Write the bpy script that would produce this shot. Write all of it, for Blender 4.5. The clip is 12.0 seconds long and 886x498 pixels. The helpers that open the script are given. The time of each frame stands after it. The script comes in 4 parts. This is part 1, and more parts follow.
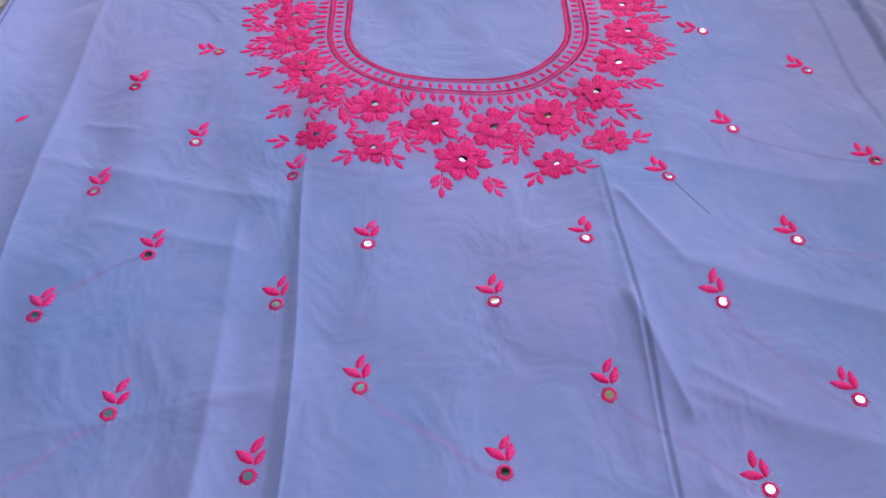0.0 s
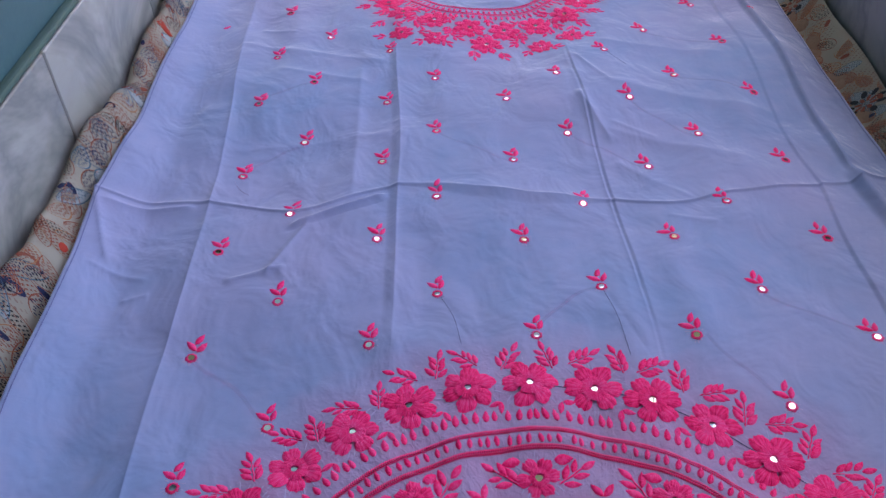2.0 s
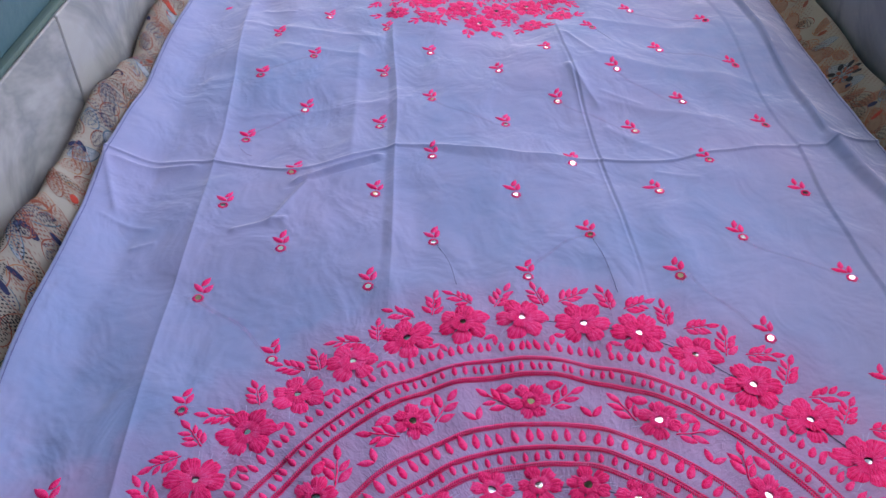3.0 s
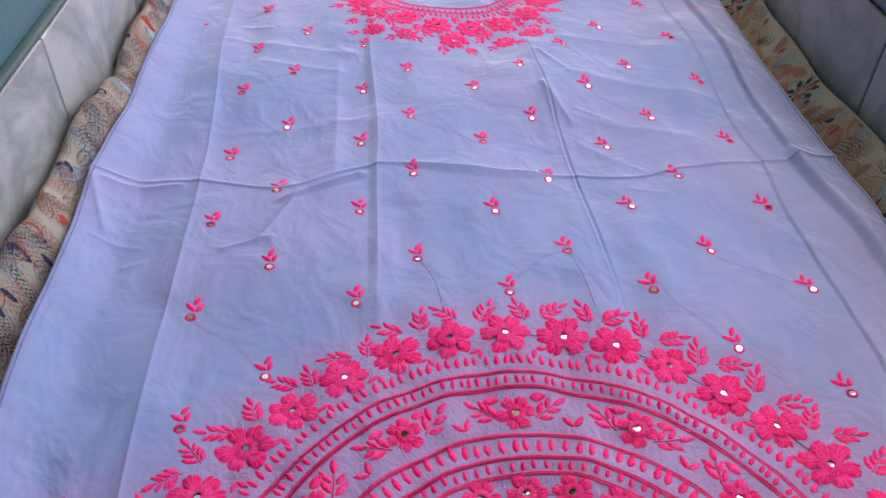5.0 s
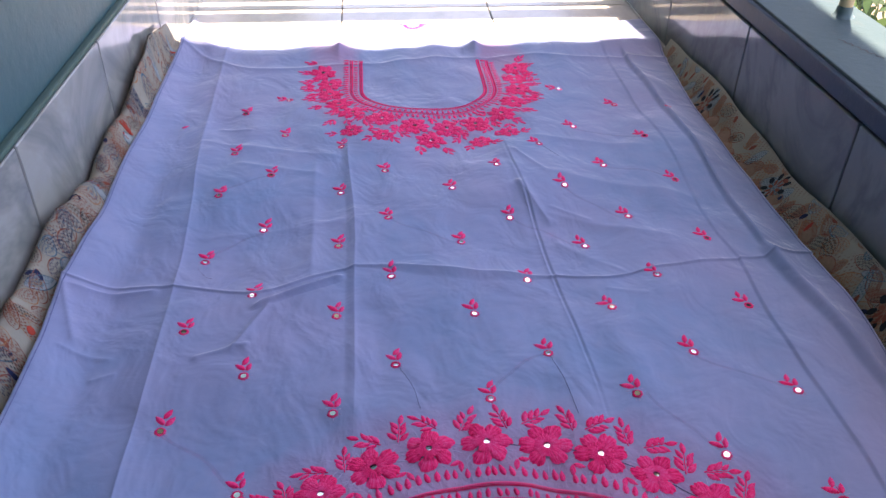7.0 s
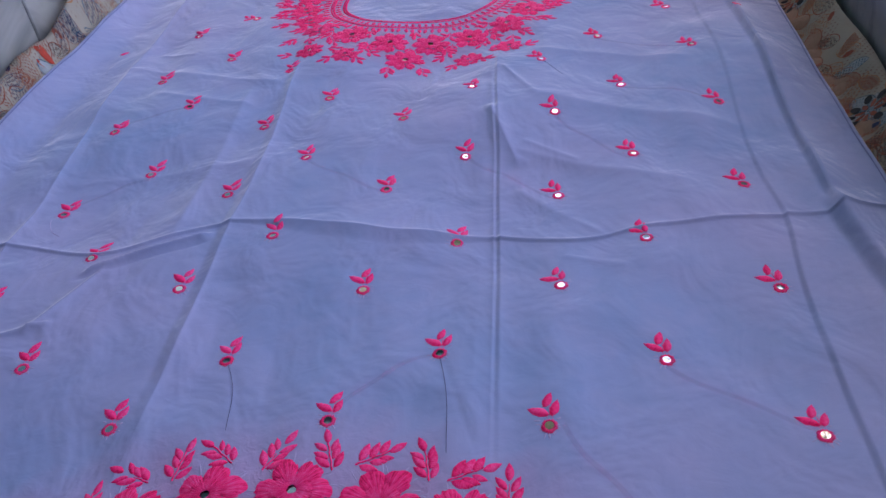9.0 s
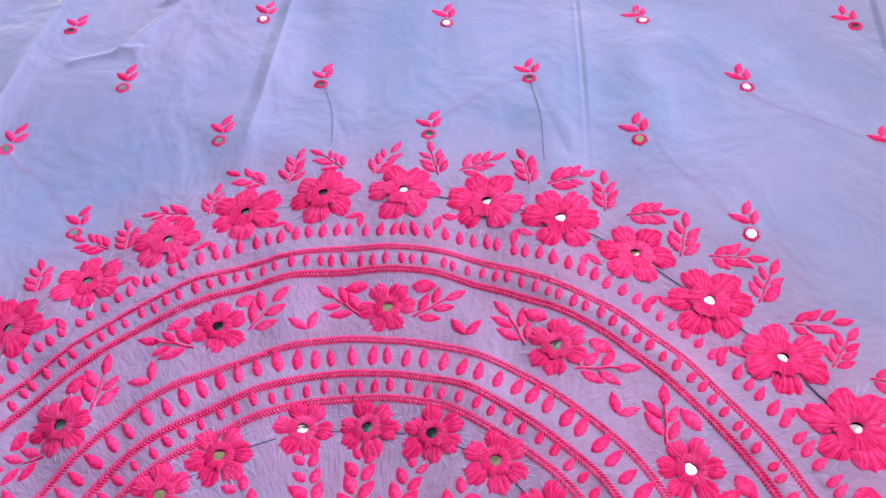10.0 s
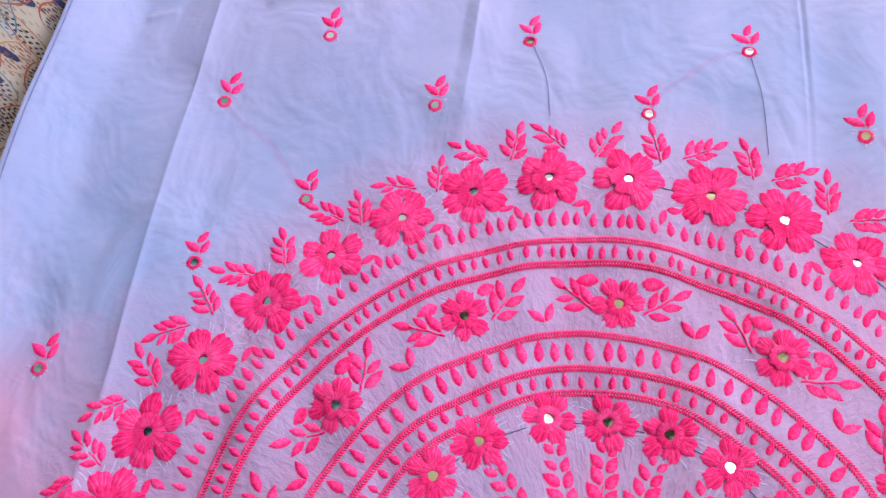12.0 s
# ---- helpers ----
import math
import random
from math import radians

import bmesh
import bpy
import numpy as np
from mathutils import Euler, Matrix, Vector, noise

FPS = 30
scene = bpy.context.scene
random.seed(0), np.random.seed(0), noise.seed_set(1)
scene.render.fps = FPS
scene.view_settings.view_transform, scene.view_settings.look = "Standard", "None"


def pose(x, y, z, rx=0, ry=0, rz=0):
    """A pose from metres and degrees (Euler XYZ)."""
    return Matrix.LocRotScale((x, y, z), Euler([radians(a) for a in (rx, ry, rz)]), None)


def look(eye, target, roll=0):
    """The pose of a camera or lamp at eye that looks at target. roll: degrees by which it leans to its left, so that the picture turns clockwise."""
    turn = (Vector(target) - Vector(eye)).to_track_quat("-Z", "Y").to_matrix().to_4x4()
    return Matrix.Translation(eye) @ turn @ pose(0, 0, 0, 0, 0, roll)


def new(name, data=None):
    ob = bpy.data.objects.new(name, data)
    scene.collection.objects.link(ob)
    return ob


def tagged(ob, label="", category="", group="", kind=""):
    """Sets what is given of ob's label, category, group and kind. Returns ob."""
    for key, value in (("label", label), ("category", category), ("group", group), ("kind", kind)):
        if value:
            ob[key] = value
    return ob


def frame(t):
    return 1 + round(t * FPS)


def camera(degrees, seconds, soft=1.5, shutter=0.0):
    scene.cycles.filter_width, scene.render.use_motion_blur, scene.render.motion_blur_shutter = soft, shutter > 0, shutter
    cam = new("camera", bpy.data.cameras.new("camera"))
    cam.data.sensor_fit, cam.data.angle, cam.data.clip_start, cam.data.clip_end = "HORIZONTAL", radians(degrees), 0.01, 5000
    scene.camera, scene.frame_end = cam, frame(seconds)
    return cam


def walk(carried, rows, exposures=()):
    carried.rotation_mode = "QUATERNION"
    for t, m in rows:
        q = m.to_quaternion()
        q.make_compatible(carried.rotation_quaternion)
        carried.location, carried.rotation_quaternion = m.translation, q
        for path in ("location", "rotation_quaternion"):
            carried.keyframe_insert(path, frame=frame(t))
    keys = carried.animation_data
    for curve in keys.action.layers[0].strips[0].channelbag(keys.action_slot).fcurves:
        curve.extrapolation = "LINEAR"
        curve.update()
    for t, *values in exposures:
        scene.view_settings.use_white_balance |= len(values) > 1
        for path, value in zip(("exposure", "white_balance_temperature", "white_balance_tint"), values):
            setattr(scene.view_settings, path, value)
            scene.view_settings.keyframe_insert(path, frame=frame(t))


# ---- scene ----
cam = camera(56.9, 12.0)
PATH = [
    (0, (-0.034, 0.06, 0.461), (-0.039, 1.354, -1.064), -1.2),
    (0.2, (-0.046, -0.01, 0.492), (-0.064, 1.297, -1.021), -1.6),
    (0.5, (-0.068, -0.126, 0.531), (-0.082, 1.208, -0.959), -1.6),
    (0.7, (-0.085, -0.206, 0.557), (-0.09, 1.151, -0.913), -1.7),
    (1, (-0.106, -0.304, 0.584), (-0.094, 1.079, -0.861), -1.1),
    (1.5, (-0.091, -0.426, 0.587), (-0.085, 1.008, -0.808), -0.9),
    (2, (-0.083, -0.495, 0.581), (-0.087, 0.964, -0.787), -1.2),
    (2.5, (-0.09, -0.542, 0.579), (-0.087, 0.932, -0.773), -1.1),
    (3, (-0.088, -0.571, 0.553), (-0.072, 0.922, -0.778), -0.7),
    (3.2, (-0.088, -0.571, 0.538), (-0.057, 0.913, -0.803), -0.2),
    (4.8, (-0.106, -0.581, 0.569), (-0.004, 0.855, -0.819), 1.0),
    (5, (-0.109, -0.581, 0.589), (-0.005, 0.905, -0.746), 1.0),
    (5.2, (-0.106, -0.579, 0.597), (-0.004, 0.954, -0.683), 0.9),
    (5.5, (-0.102, -0.571, 0.602), (0.007, 0.999, -0.632), 0.9),
    (6, (-0.104, -0.563, 0.603), (0.03, 1.058, -0.56), 0.6),
    (6.5, (-0.103, -0.56, 0.597), (0.053, 1.063, -0.561), 1.0),
    (7, (-0.104, -0.56, 0.597), (0.052, 1.053, -0.574), 1.1),
    (7.2, (-0.104, -0.552, 0.592), (0.052, 1.053, -0.59), 1.1),
    (8.8, (0.128, -0.318, 0.453), (-0.116, 1.276, -0.73), -6.2),
    (9, (0.152, -0.34, 0.423), (-0.118, 1.204, -0.819), -7.7),
    (9.2, (0.166, -0.363, 0.401), (-0.116, 1.104, -0.929), -8.1),
    (9.5, (0.171, -0.388, 0.39), (-0.106, 0.996, -1.028), -8.3),
    (9.7, (0.149, -0.404, 0.399), (-0.117, 0.935, -1.062), -7.6),
    (9.9, (0.107, -0.422, 0.412), (-0.149, 0.856, -1.105), -7.1),
    (10, (0.079, -0.419, 0.407), (-0.151, 0.81, -1.154), -6.8),
    (10.2, (0.022, -0.413, 0.404), (-0.142, 0.74, -1.221), -5.8),
    (10.4, (-0.012, -0.408, 0.414), (-0.149, 0.718, -1.234), -5.8),
    (10.5, (-0.026, -0.401, 0.417), (-0.159, 0.691, -1.253), -6.0),
    (10.7, (-0.063, -0.375, 0.429), (-0.178, 0.604, -1.311), -5.5),
    (11, (-0.118, -0.37, 0.433), (-0.253, 0.479, -1.373), -4.1),
    (11.2, (-0.124, -0.361, 0.447), (-0.244, 0.375, -1.409), -1.1),
    (11.4, (-0.126, -0.339, 0.479), (-0.224, 0.32, -1.406), 1.5),
    (11.5, (-0.12, -0.338, 0.499), (-0.228, 0.33, -1.383), 1.1),
    (11.7, (-0.097, -0.337, 0.517), (-0.252, 0.379, -1.344), -2.1),
    (12, (-0.057, -0.337, 0.512), (-0.323, 0.44, -1.311), -11.3),
]
EXPOSURES = [(0.0, 2.68, 7600, 29), (0.5, 2.67, 7600, 28), (1.0, 2.67, 7800, 27), (1.5, 2.43, 7600, 29), (2.0, 2.65, 7800, 28), (2.5, 2.85, 8200, 29), (3.2, 2.95, 8600, 30), (4.8, 3.13, 9300, 30), (5.0, 3.13, 9300, 30), (5.5, 2.61, 8200, 28), (6.0, 2.57, 7800, 28), (6.5, 2.48, 7700, 28), (7.2, 2.53, 7700, 28), (8.8, 2.63, 7700, 28), (9.0, 2.43, 7500, 31), (9.5, 3.38, 9000, 31), (10.5, 3.53, 9600, 32), (12.0, 3.75, 10200, 32)]
walk(cam, [(t, look(eye, target, roll)) for t, eye, target, roll in PATH], EXPOSURES)

# ---- world, sun ----
SUN_EL, SUN_AZ = 76.0, 25.0          # degrees up; degrees from +y towards +x
world = bpy.data.worlds.new("sky")
scene.world = world
world.use_nodes = True
wn = world.node_tree
sky = wn.nodes.new("ShaderNodeTexSky")
sky.sky_type, sky.sun_disc = "NISHITA", False
sky.sun_elevation, sky.sun_rotation = radians(SUN_EL), radians(SUN_AZ)
wn.nodes["Background"].inputs[1].default_value = 0.12
wn.links.new(sky.outputs[0], wn.nodes["Background"].inputs[0])
sun_data = bpy.data.lights.new("sun", "SUN")
sun_data.energy, sun_data.angle, sun_data.color = 3.8, radians(0.53), (1.0, 0.95, 0.86)
sun = new("sun", sun_data)
sun_way = Vector((math.sin(radians(SUN_AZ)) * math.cos(radians(SUN_EL)), math.cos(radians(SUN_AZ)) * math.cos(radians(SUN_EL)), math.sin(radians(SUN_EL))))
sun.matrix_world = look(sun_way * 20, (0, 0, 0))


# ---- materials ----
class Mat:
    """A node material with short ways to add nodes."""

    def __init__(self, name, rough=0.6, metal=0.0, spec=0.5):
        self.m = bpy.data.materials.new(name)
        self.m.use_nodes = True
        self.t = self.m.node_tree
        self.b = self.t.nodes["Principled BSDF"]
        self.b.inputs["Roughness"].default_value = rough
        self.b.inputs["Metallic"].default_value = metal
        self.b.inputs["Specular IOR Level"].default_value = spec

    def n(self, kind):
        return self.t.nodes.new("ShaderNode" + kind)

    def put(self, socket, value):
        if hasattr(value, "links"):
            self.t.links.new(value, socket)
        elif isinstance(value, (tuple, list)) and len(value) == 3 and socket.type == "RGBA":
            socket.default_value = (*value, 1)
        else:
            socket.default_value = value

    def coord(self, which="Object", scale=(1, 1, 1), rot=(0, 0, 0)):
        c, mp = self.n("TexCoord"), self.n("Mapping")
        mp.inputs["Scale"].default_value, mp.inputs["Rotation"].default_value = scale, rot
        self.t.links.new(c.outputs[which], mp.inputs[0])
        return mp.outputs[0]

    def noise(self, vec, scale, detail=4, rough=0.55, dist=0.0):
        k = self.n("TexNoise")
        self.put(k.inputs["Vector"], vec)
        for a, v in (("Scale", scale), ("Detail", detail), ("Roughness", rough), ("Distortion", dist)):
            k.inputs[a].default_value = v
        return k.outputs["Fac"]

    def wave(self, vec, scale, dist=0.0, axis="X", detail=2, dscale=1.0):
        k = self.n("TexWave")
        k.bands_direction = axis
        self.put(k.inputs["Vector"], vec)
        for a, v in (("Scale", scale), ("Distortion", dist), ("Detail", detail), ("Detail Scale", dscale)):
            k.inputs[a].default_value = v
        return k.outputs["Fac"]

    def ramp(self, fac, *stops):
        k = self.n("ValToRGB")
        self.put(k.inputs[0], fac)
        els = k.color_ramp.elements
        while len(els) < len(stops):
            els.new(0.5)
        for e, (p, c) in zip(els, stops):
            e.position, e.color = p, ((c, c, c, 1) if isinstance(c, (int, float)) else (*c, 1))
        return k.outputs[0]

    def mix(self, fac, a, b, mode="MIX"):
        k = self.n("Mix")
        k.data_type, k.blend_type = "RGBA", mode
        self.put(k.inputs[0], fac), self.put(k.inputs[6], a), self.put(k.inputs[7], b)
        return k.outputs[2]

    def math(self, op, a, b=0.0, c=0.0):
        k = self.n("Math")
        k.operation = op
        for i, v in enumerate((a, b, c)):
            self.put(k.inputs[i], v)
        return k.outputs[0]

    def bump(self, height, strength, dist, under=None):
        k = self.n("Bump")
        k.inputs["Strength"].default_value, k.inputs["Distance"].default_value = strength, dist
        self.put(k.inputs["Height"], height)
        if under is not None:
            self.put(k.inputs["Normal"], under)
        return k.outputs[0]

    def done(self, color=None, normal=None, rough=None):
        for key, v in (("Base Color", color), ("Normal", normal), ("Roughness", rough)):
            if v is not None:
                self.put(self.b.inputs[key], v)
        return self.m


MX, MY = -0.011, -0.352             # the medallion's centre on the cloth


def cloth_material():
    k = Mat("periwinkle_cotton", 0.85, spec=0.2)
    k.b.inputs["Sheen Weight"].default_value, k.b.inputs["Sheen Roughness"].default_value = 1.0, 0.3
    o = k.coord()
    big = k.noise(o, 3.6, 3)
    small = k.noise(o, 38.0, 4)
    # broad blue and lilac patches paint in sky light and soft fold shading
    col = k.mix(k.ramp(big, (0.3, 0.0), (0.75, 1.0)), CLOTH_A, CLOTH_B)
    col = k.mix(k.math("MULTIPLY", k.ramp(small, (0.4, 0.0), (0.8, 1.0)), 0.25), col, CLOTH_C)
    # rose thread carried behind the thin cotton shows through inside the medallion, with pink bounce light painted in
    sep = k.n("SeparateXYZ")
    k.put(sep.inputs[0], o)
    dx, dy = k.math("SUBTRACT", sep.outputs[0], MX), k.math("SUBTRACT", sep.outputs[1], MY - 0.01)
    r = k.math("SQRT", k.math("ADD", k.math("MULTIPLY", dx, dx), k.math("MULTIPLY", dy, dy)))
    wob = k.math("ADD", r, k.math("MULTIPLY", k.math("SUBTRACT", k.noise(o, 14.0, 3), 0.5), 0.09))
    inside = k.ramp(wob, (0.30, 1.0), (0.375, 0.0))
    # soft patch by the house-side edge: reflected pink light painted into the cotton
    ex, ey = k.math("SUBTRACT", sep.outputs[0], -0.415), k.math("SUBTRACT", sep.outputs[1], -0.285)
    r2 = k.math("SQRT", k.math("ADD", k.math("MULTIPLY", ex, ex), k.math("MULTIPLY", ey, ey)))
    pink_cast = k.ramp(k.math("ADD", r2, k.math("MULTIPLY", k.math("SUBTRACT", k.noise(o, 18.0, 3), 0.5), 0.12)), (0.02, 0.9), (0.10, 0.0))
    # the medallion's rose tint again round the neckline
    nx, ny = k.math("SUBTRACT", sep.outputs[0], -0.0205), k.math("MINIMUM", k.math("SUBTRACT", sep.outputs[1], 0.735), 0.0)
    nr = k.math("SQRT", k.math("ADD", k.math("MULTIPLY", nx, nx), k.math("MULTIPLY", ny, ny)))
    nr = k.math("ADD", nr, k.math("MULTIPLY", k.math("SUBTRACT", k.noise(o, 16.0, 3), 0.5), 0.05))
    collar = k.ramp(nr, (0.100, 0.0), (0.118, 0.7), (0.180, 0.7), (0.205, 0.0))
    patch = k.math("MULTIPLY", k.math("MAXIMUM", inside, collar), k.ramp(k.noise(o, 22.0, 4), (0.25, 0.45), (0.75, 0.9)))
    col = k.mix(patch, col, CLOTH_ROSE)
    col = k.mix(k.math("MULTIPLY", pink_cast, 0.7), col, (0.62, 0.25, 0.38))
    weave = k.math("ADD", k.wave(o, 420, 1.5, "X"), k.wave(o, 420, 1.5, "Y"))
    polar = k.n("CombineXYZ")
    k.put(polar.inputs[0], k.math("MULTIPLY", k.math("ARCTAN2", dy, dx), 9.0))
    k.put(polar.inputs[1], k.math("MULTIPLY", r, 22.0))
    rays = k.noise(polar.outputs[0], 5.0, 3, 0.55, 0.5)
    loose = k.noise(o, 60, 3, 0.5, 0.5)
    pucker = k.math("MULTIPLY", k.math("ADD", rays, k.math("MULTIPLY", loose, 0.15)), k.math("ADD", inside, 0.04))
    nrm = k.bump(weave, 0.05, 0.0003)
    nrm = k.bump(pucker, 0.4, 0.0034, nrm)
    soft = k.noise(k.coord(scale=(1.15, 0.9, 1), rot=(0, 0, 0.3)), 15, 3, 0.45, 0.6)
    nrm = k.bump(soft, 0.8, 0.0095, nrm)
    fine = k.noise(k.coord(scale=(0.9, 1.1, 1), rot=(0, 0, -0.4)), 44, 4, 0.6, 0.8)
    nrm = k.bump(fine, 0.2, 0.0028, nrm)
    return k.done(col, nrm)


def thread_material(name, across, along, slant=0.0, strength=0.45, depth=1.0):
    """Satin stitches: streaks of single threads that run along v, many across u."""
    k = Mat(name, 0.65, spec=0.12)
    uv = k.coord("UV", (across, along, 1), (0, 0, slant))
    info = k.n("ObjectInfo")
    fine = k.noise(uv, 1.0, 3, 0.65)
    broad = k.noise(k.coord(), 190, 3)
    tone = k.math("ADD", k.math("MULTIPLY_ADD", fine, depth, 0.5 - 0.5 * depth), k.math("MULTIPLY", k.math("SUBTRACT", broad, 0.5), 0.45))
    tone = k.math("ADD", tone, k.math("MULTIPLY", k.math("SUBTRACT", info.outputs["Random"], 0.5), 0.10))
    # darkest and palest stops paint in groove shade and thread sheen
    col = k.ramp(tone, (0.32, (0.64, 0.004, 0.065)), (0.44, (1.0, 0.021, 0.150)), (0.55, (1.0, 0.042, 0.205)), (0.70, (1.0, 0.125, 0.330)))
    return k.done(col, k.bump(fine, strength, 0.0009))


def print_material():
    k = Mat("off_white_cotton", 0.9, spec=0.15)
    o = k.coord()
    col = k.mix(k.noise(o, 14, 4), (0.27, 0.250, 0.195), (0.36, 0.340, 0.275))
    col = k.mix(k.math("MULTIPLY", k.ramp(k.noise(o, 30, 4, 0.6, 0.5), (0.5, 0.0), (0.75, 1.0)), 0.35), col, (0.36, 0.25, 0.18))
    sq = k.ramp(k.wave(k.coord(rot=(0, 0, 0.9)), 60, 2.5, "X"), (0.6, 0.0), (0.75, 1.0))
    sp = k.ramp(k.wave(k.coord(rot=(0, 0, 0.9)), 95, 3.0, "Y"), (0.6, 0.0), (0.75, 1.0))
    col = k.mix(k.math("MULTIPLY", k.math("MULTIPLY", sq, sp), k.ramp(k.noise(o, 25, 2), (0.45, 0.0), (0.55, 0.7))), col, (0.22, 0.08, 0.06))
    return k.done(col, k.bump(k.noise(o, 240, 3), 0.35, 0.0008))


def marble_material(name, light, vein, rough):
    k = Mat(name, rough, spec=0.5)
    info = k.n("ObjectInfo")
    sh = k.n("VectorMath")
    sh.operation = "ADD"
    k.put(sh.inputs[0], k.coord("Object"))
    off = k.n("CombineXYZ")
    for i in range(3):
        k.put(off.inputs[i], k.math("MULTIPLY", info.outputs["Random"], 7.0 + 3 * i))
    k.put(sh.inputs[1], off.outputs[0])
    v = sh.outputs[0]
    w = k.math("ABSOLUTE", k.math("SUBTRACT", k.noise(v, 4.2, 5, 0.6, 0.9), 0.5))
    col = k.mix(k.ramp(k.noise(v, 5, 5, 0.6, 1.2), (0.3, 0.0), (0.7, 1.0)), light, tuple(c * 0.82 for c in light))
    col = k.mix(k.math("MULTIPLY", k.ramp(w, (0.0, 1.0), (0.09, 0.0)), 0.5), col, vein)
    col = k.mix(k.math("MULTIPLY", k.ramp(k.noise(v, 60, 4), (0.55, 0.0), (0.75, 1.0)), 0.2), col, (0.3, 0.27, 0.22))
    return k.done(col, k.bump(k.noise(v, 90, 3), 0.05, 0.001), k.ramp(k.noise(v, 12, 4), (0.3, rough * 0.7), (0.8, rough * 1.6)))


def paint_material(name, color, other, rough=0.6, stain=(0.25, 0.3, 0.27)):
    k = Mat(name, rough, spec=0.25)
    o = k.coord()
    col = k.mix(k.ramp(k.noise(o, 3.5, 5, 0.6), (0.3, 0.0), (0.7, 1.0)), color, other)
    col = k.mix(k.math("MULTIPLY", k.ramp(k.noise(o, 26, 6, 0.7), (0.56, 0.0), (0.72, 1.0)), 0.35), col, stain)
    n1 = k.bump(k.noise(o, 55, 5, 0.6), 0.25, 0.004)
    return k.done(col, n1)


def plain(name, color, rough=0.6, metal=0.0, scale=40, depth=0.12):
    k = Mat(name, rough, metal)
    o = k.coord()
    col = k.mix(k.noise(o, scale, 4), tuple(c * (1 - depth) for c in color), tuple(min(1, c * (1 + depth)) for c in color))
    return k.done(col, k.bump(k.noise(o, scale * 4, 3), 0.15, 0.001))


CLOTH_A, CLOTH_B, CLOTH_C, CLOTH_ROSE = (0.185, 0.290, 0.475), (0.330, 0.325, 0.495), (0.37, 0.350, 0.505), (0.42, 0.215, 0.345)
COTTON = cloth_material()
PULL = plain("puckered_pale_cotton", (0.38, 0.335, 0.50), 0.85, 0.0, 300, 0.2)
PINK = thread_material("rose_pink_thread", 30, 3, 0.0, 0.9)
LEAF_PINK = thread_material("rose_pink_leaf_thread", 18, 5, 0.6, 0.55, 0.75)
CHAIN_PINK = thread_material("rose_pink_chain_thread", 8, 6, 0.0, 0.2)
PRINT = print_material()
MARBLE = marble_material("grey_white_marble", (0.39, 0.395, 0.36), (0.09, 0.11, 0.12), 0.10)
# the skirting marble again, darkened to paint in the kerb face's shade
SHADED_MARBLE = marble_material("shaded_grey_marble", (0.22, 0.235, 0.235), (0.09, 0.10, 0.11), 0.10)
FLOOR_MARBLE = marble_material("cream_floor_marble", (0.66, 0.62, 0.54), (0.45, 0.41, 0.35), 0.2)
TEAL = paint_material("teal_wall_paint", (0.032, 0.105, 0.125), (0.040, 0.120, 0.138), 0.5, (0.025, 0.080, 0.095))
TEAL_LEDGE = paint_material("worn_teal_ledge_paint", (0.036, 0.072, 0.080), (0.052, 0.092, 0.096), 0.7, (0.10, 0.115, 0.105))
BLUE_LIP = paint_material("blue_grey_lip_paint", (0.028, 0.06, 0.105), (0.04, 0.075, 0.12), 0.5, (0.02, 0.035, 0.05))
FOOT_PAINT = plain("teal_foot_paint", (0.09, 0.15, 0.16), 0.6)
GREEN_EDGE = plain("green_grout", (0.045, 0.105, 0.088), 0.7)
JOINT = plain("dark_joint", (0.06, 0.06, 0.055), 0.9)
CEILING = plain("grey_ceiling_paint", (0.19, 0.23, 0.235), 0.9, scale=6)
BEIGE = plain("beige_iron_paint", (0.62, 0.48, 0.30), 0.5)
SLATE = plain("slate_thread", (0.06, 0.07, 0.13), 0.8)
HEM = plain("hem_blue", (0.13, 0.16, 0.30), 0.9)
BARK = plain("bark", (0.12, 0.09, 0.06), 0.9)
EARTH = plain("dry_earth", (0.22, 0.18, 0.12), 0.95, scale=2, depth=0.3)


def mirror_material():
    k = Mat("shisha_mirror", 0.05, 1.0)
    info = k.n("ObjectInfo")
    # dim reflections painted in: mirrors tinted dark at random, whole or in specks
    mottled = k.math("ADD", k.noise(k.coord(), 120, 2, 0.5), k.math("MULTIPLY", k.math("SUBTRACT", info.outputs["Random"], 0.5), 0.7))
    col = k.mix(k.ramp(mottled, (0.16, 0.0), (0.44, 1.0)), (0.10, 0.10, 0.11), (0.78, 0.82, 0.80))
    return k.done(col, k.bump(k.noise(k.coord(), 200, 2), 0.15, 0.0008))


def foliage_material():
    k = Mat("leaf_green", 0.5)
    g = k.n("NewGeometry")
    return k.done(k.ramp(g.outputs["Random Per Island"], (0.0, (0.02, 0.05, 0.012)), (0.6, (0.045, 0.10, 0.02)), (1.0, (0.10, 0.17, 0.03))))


def trail_material():
    k = Mat("thread_through_cloth", 0.9, spec=0.1)
    k.b.inputs["Alpha"].default_value = 0.10
    return k.done((0.95, 0.20, 0.45))


MIRROR, TRAIL = mirror_material(), trail_material()
LEAVES = foliage_material()


# ---- mesh helpers ----
def mesh_of(name, verts, faces, mat, uvs=None, smooth=True):
    me = bpy.data.meshes.new(name)
    me.from_pydata([tuple(v) for v in verts], [], [tuple(f) for f in faces])
    if uvs is not None:
        layer = me.uv_layers.new(name="UVMap")
        idx = np.empty(len(me.loops), dtype=np.int32)
        me.loops.foreach_get("vertex_index", idx)
        layer.data.foreach_set("uv", np.asarray(uvs, dtype=np.float32)[idx].ravel())
    if smooth:
        me.polygons.foreach_set("use_smooth", [True] * len(me.polygons))
    me.materials.append(mat)
    me.update()
    return me


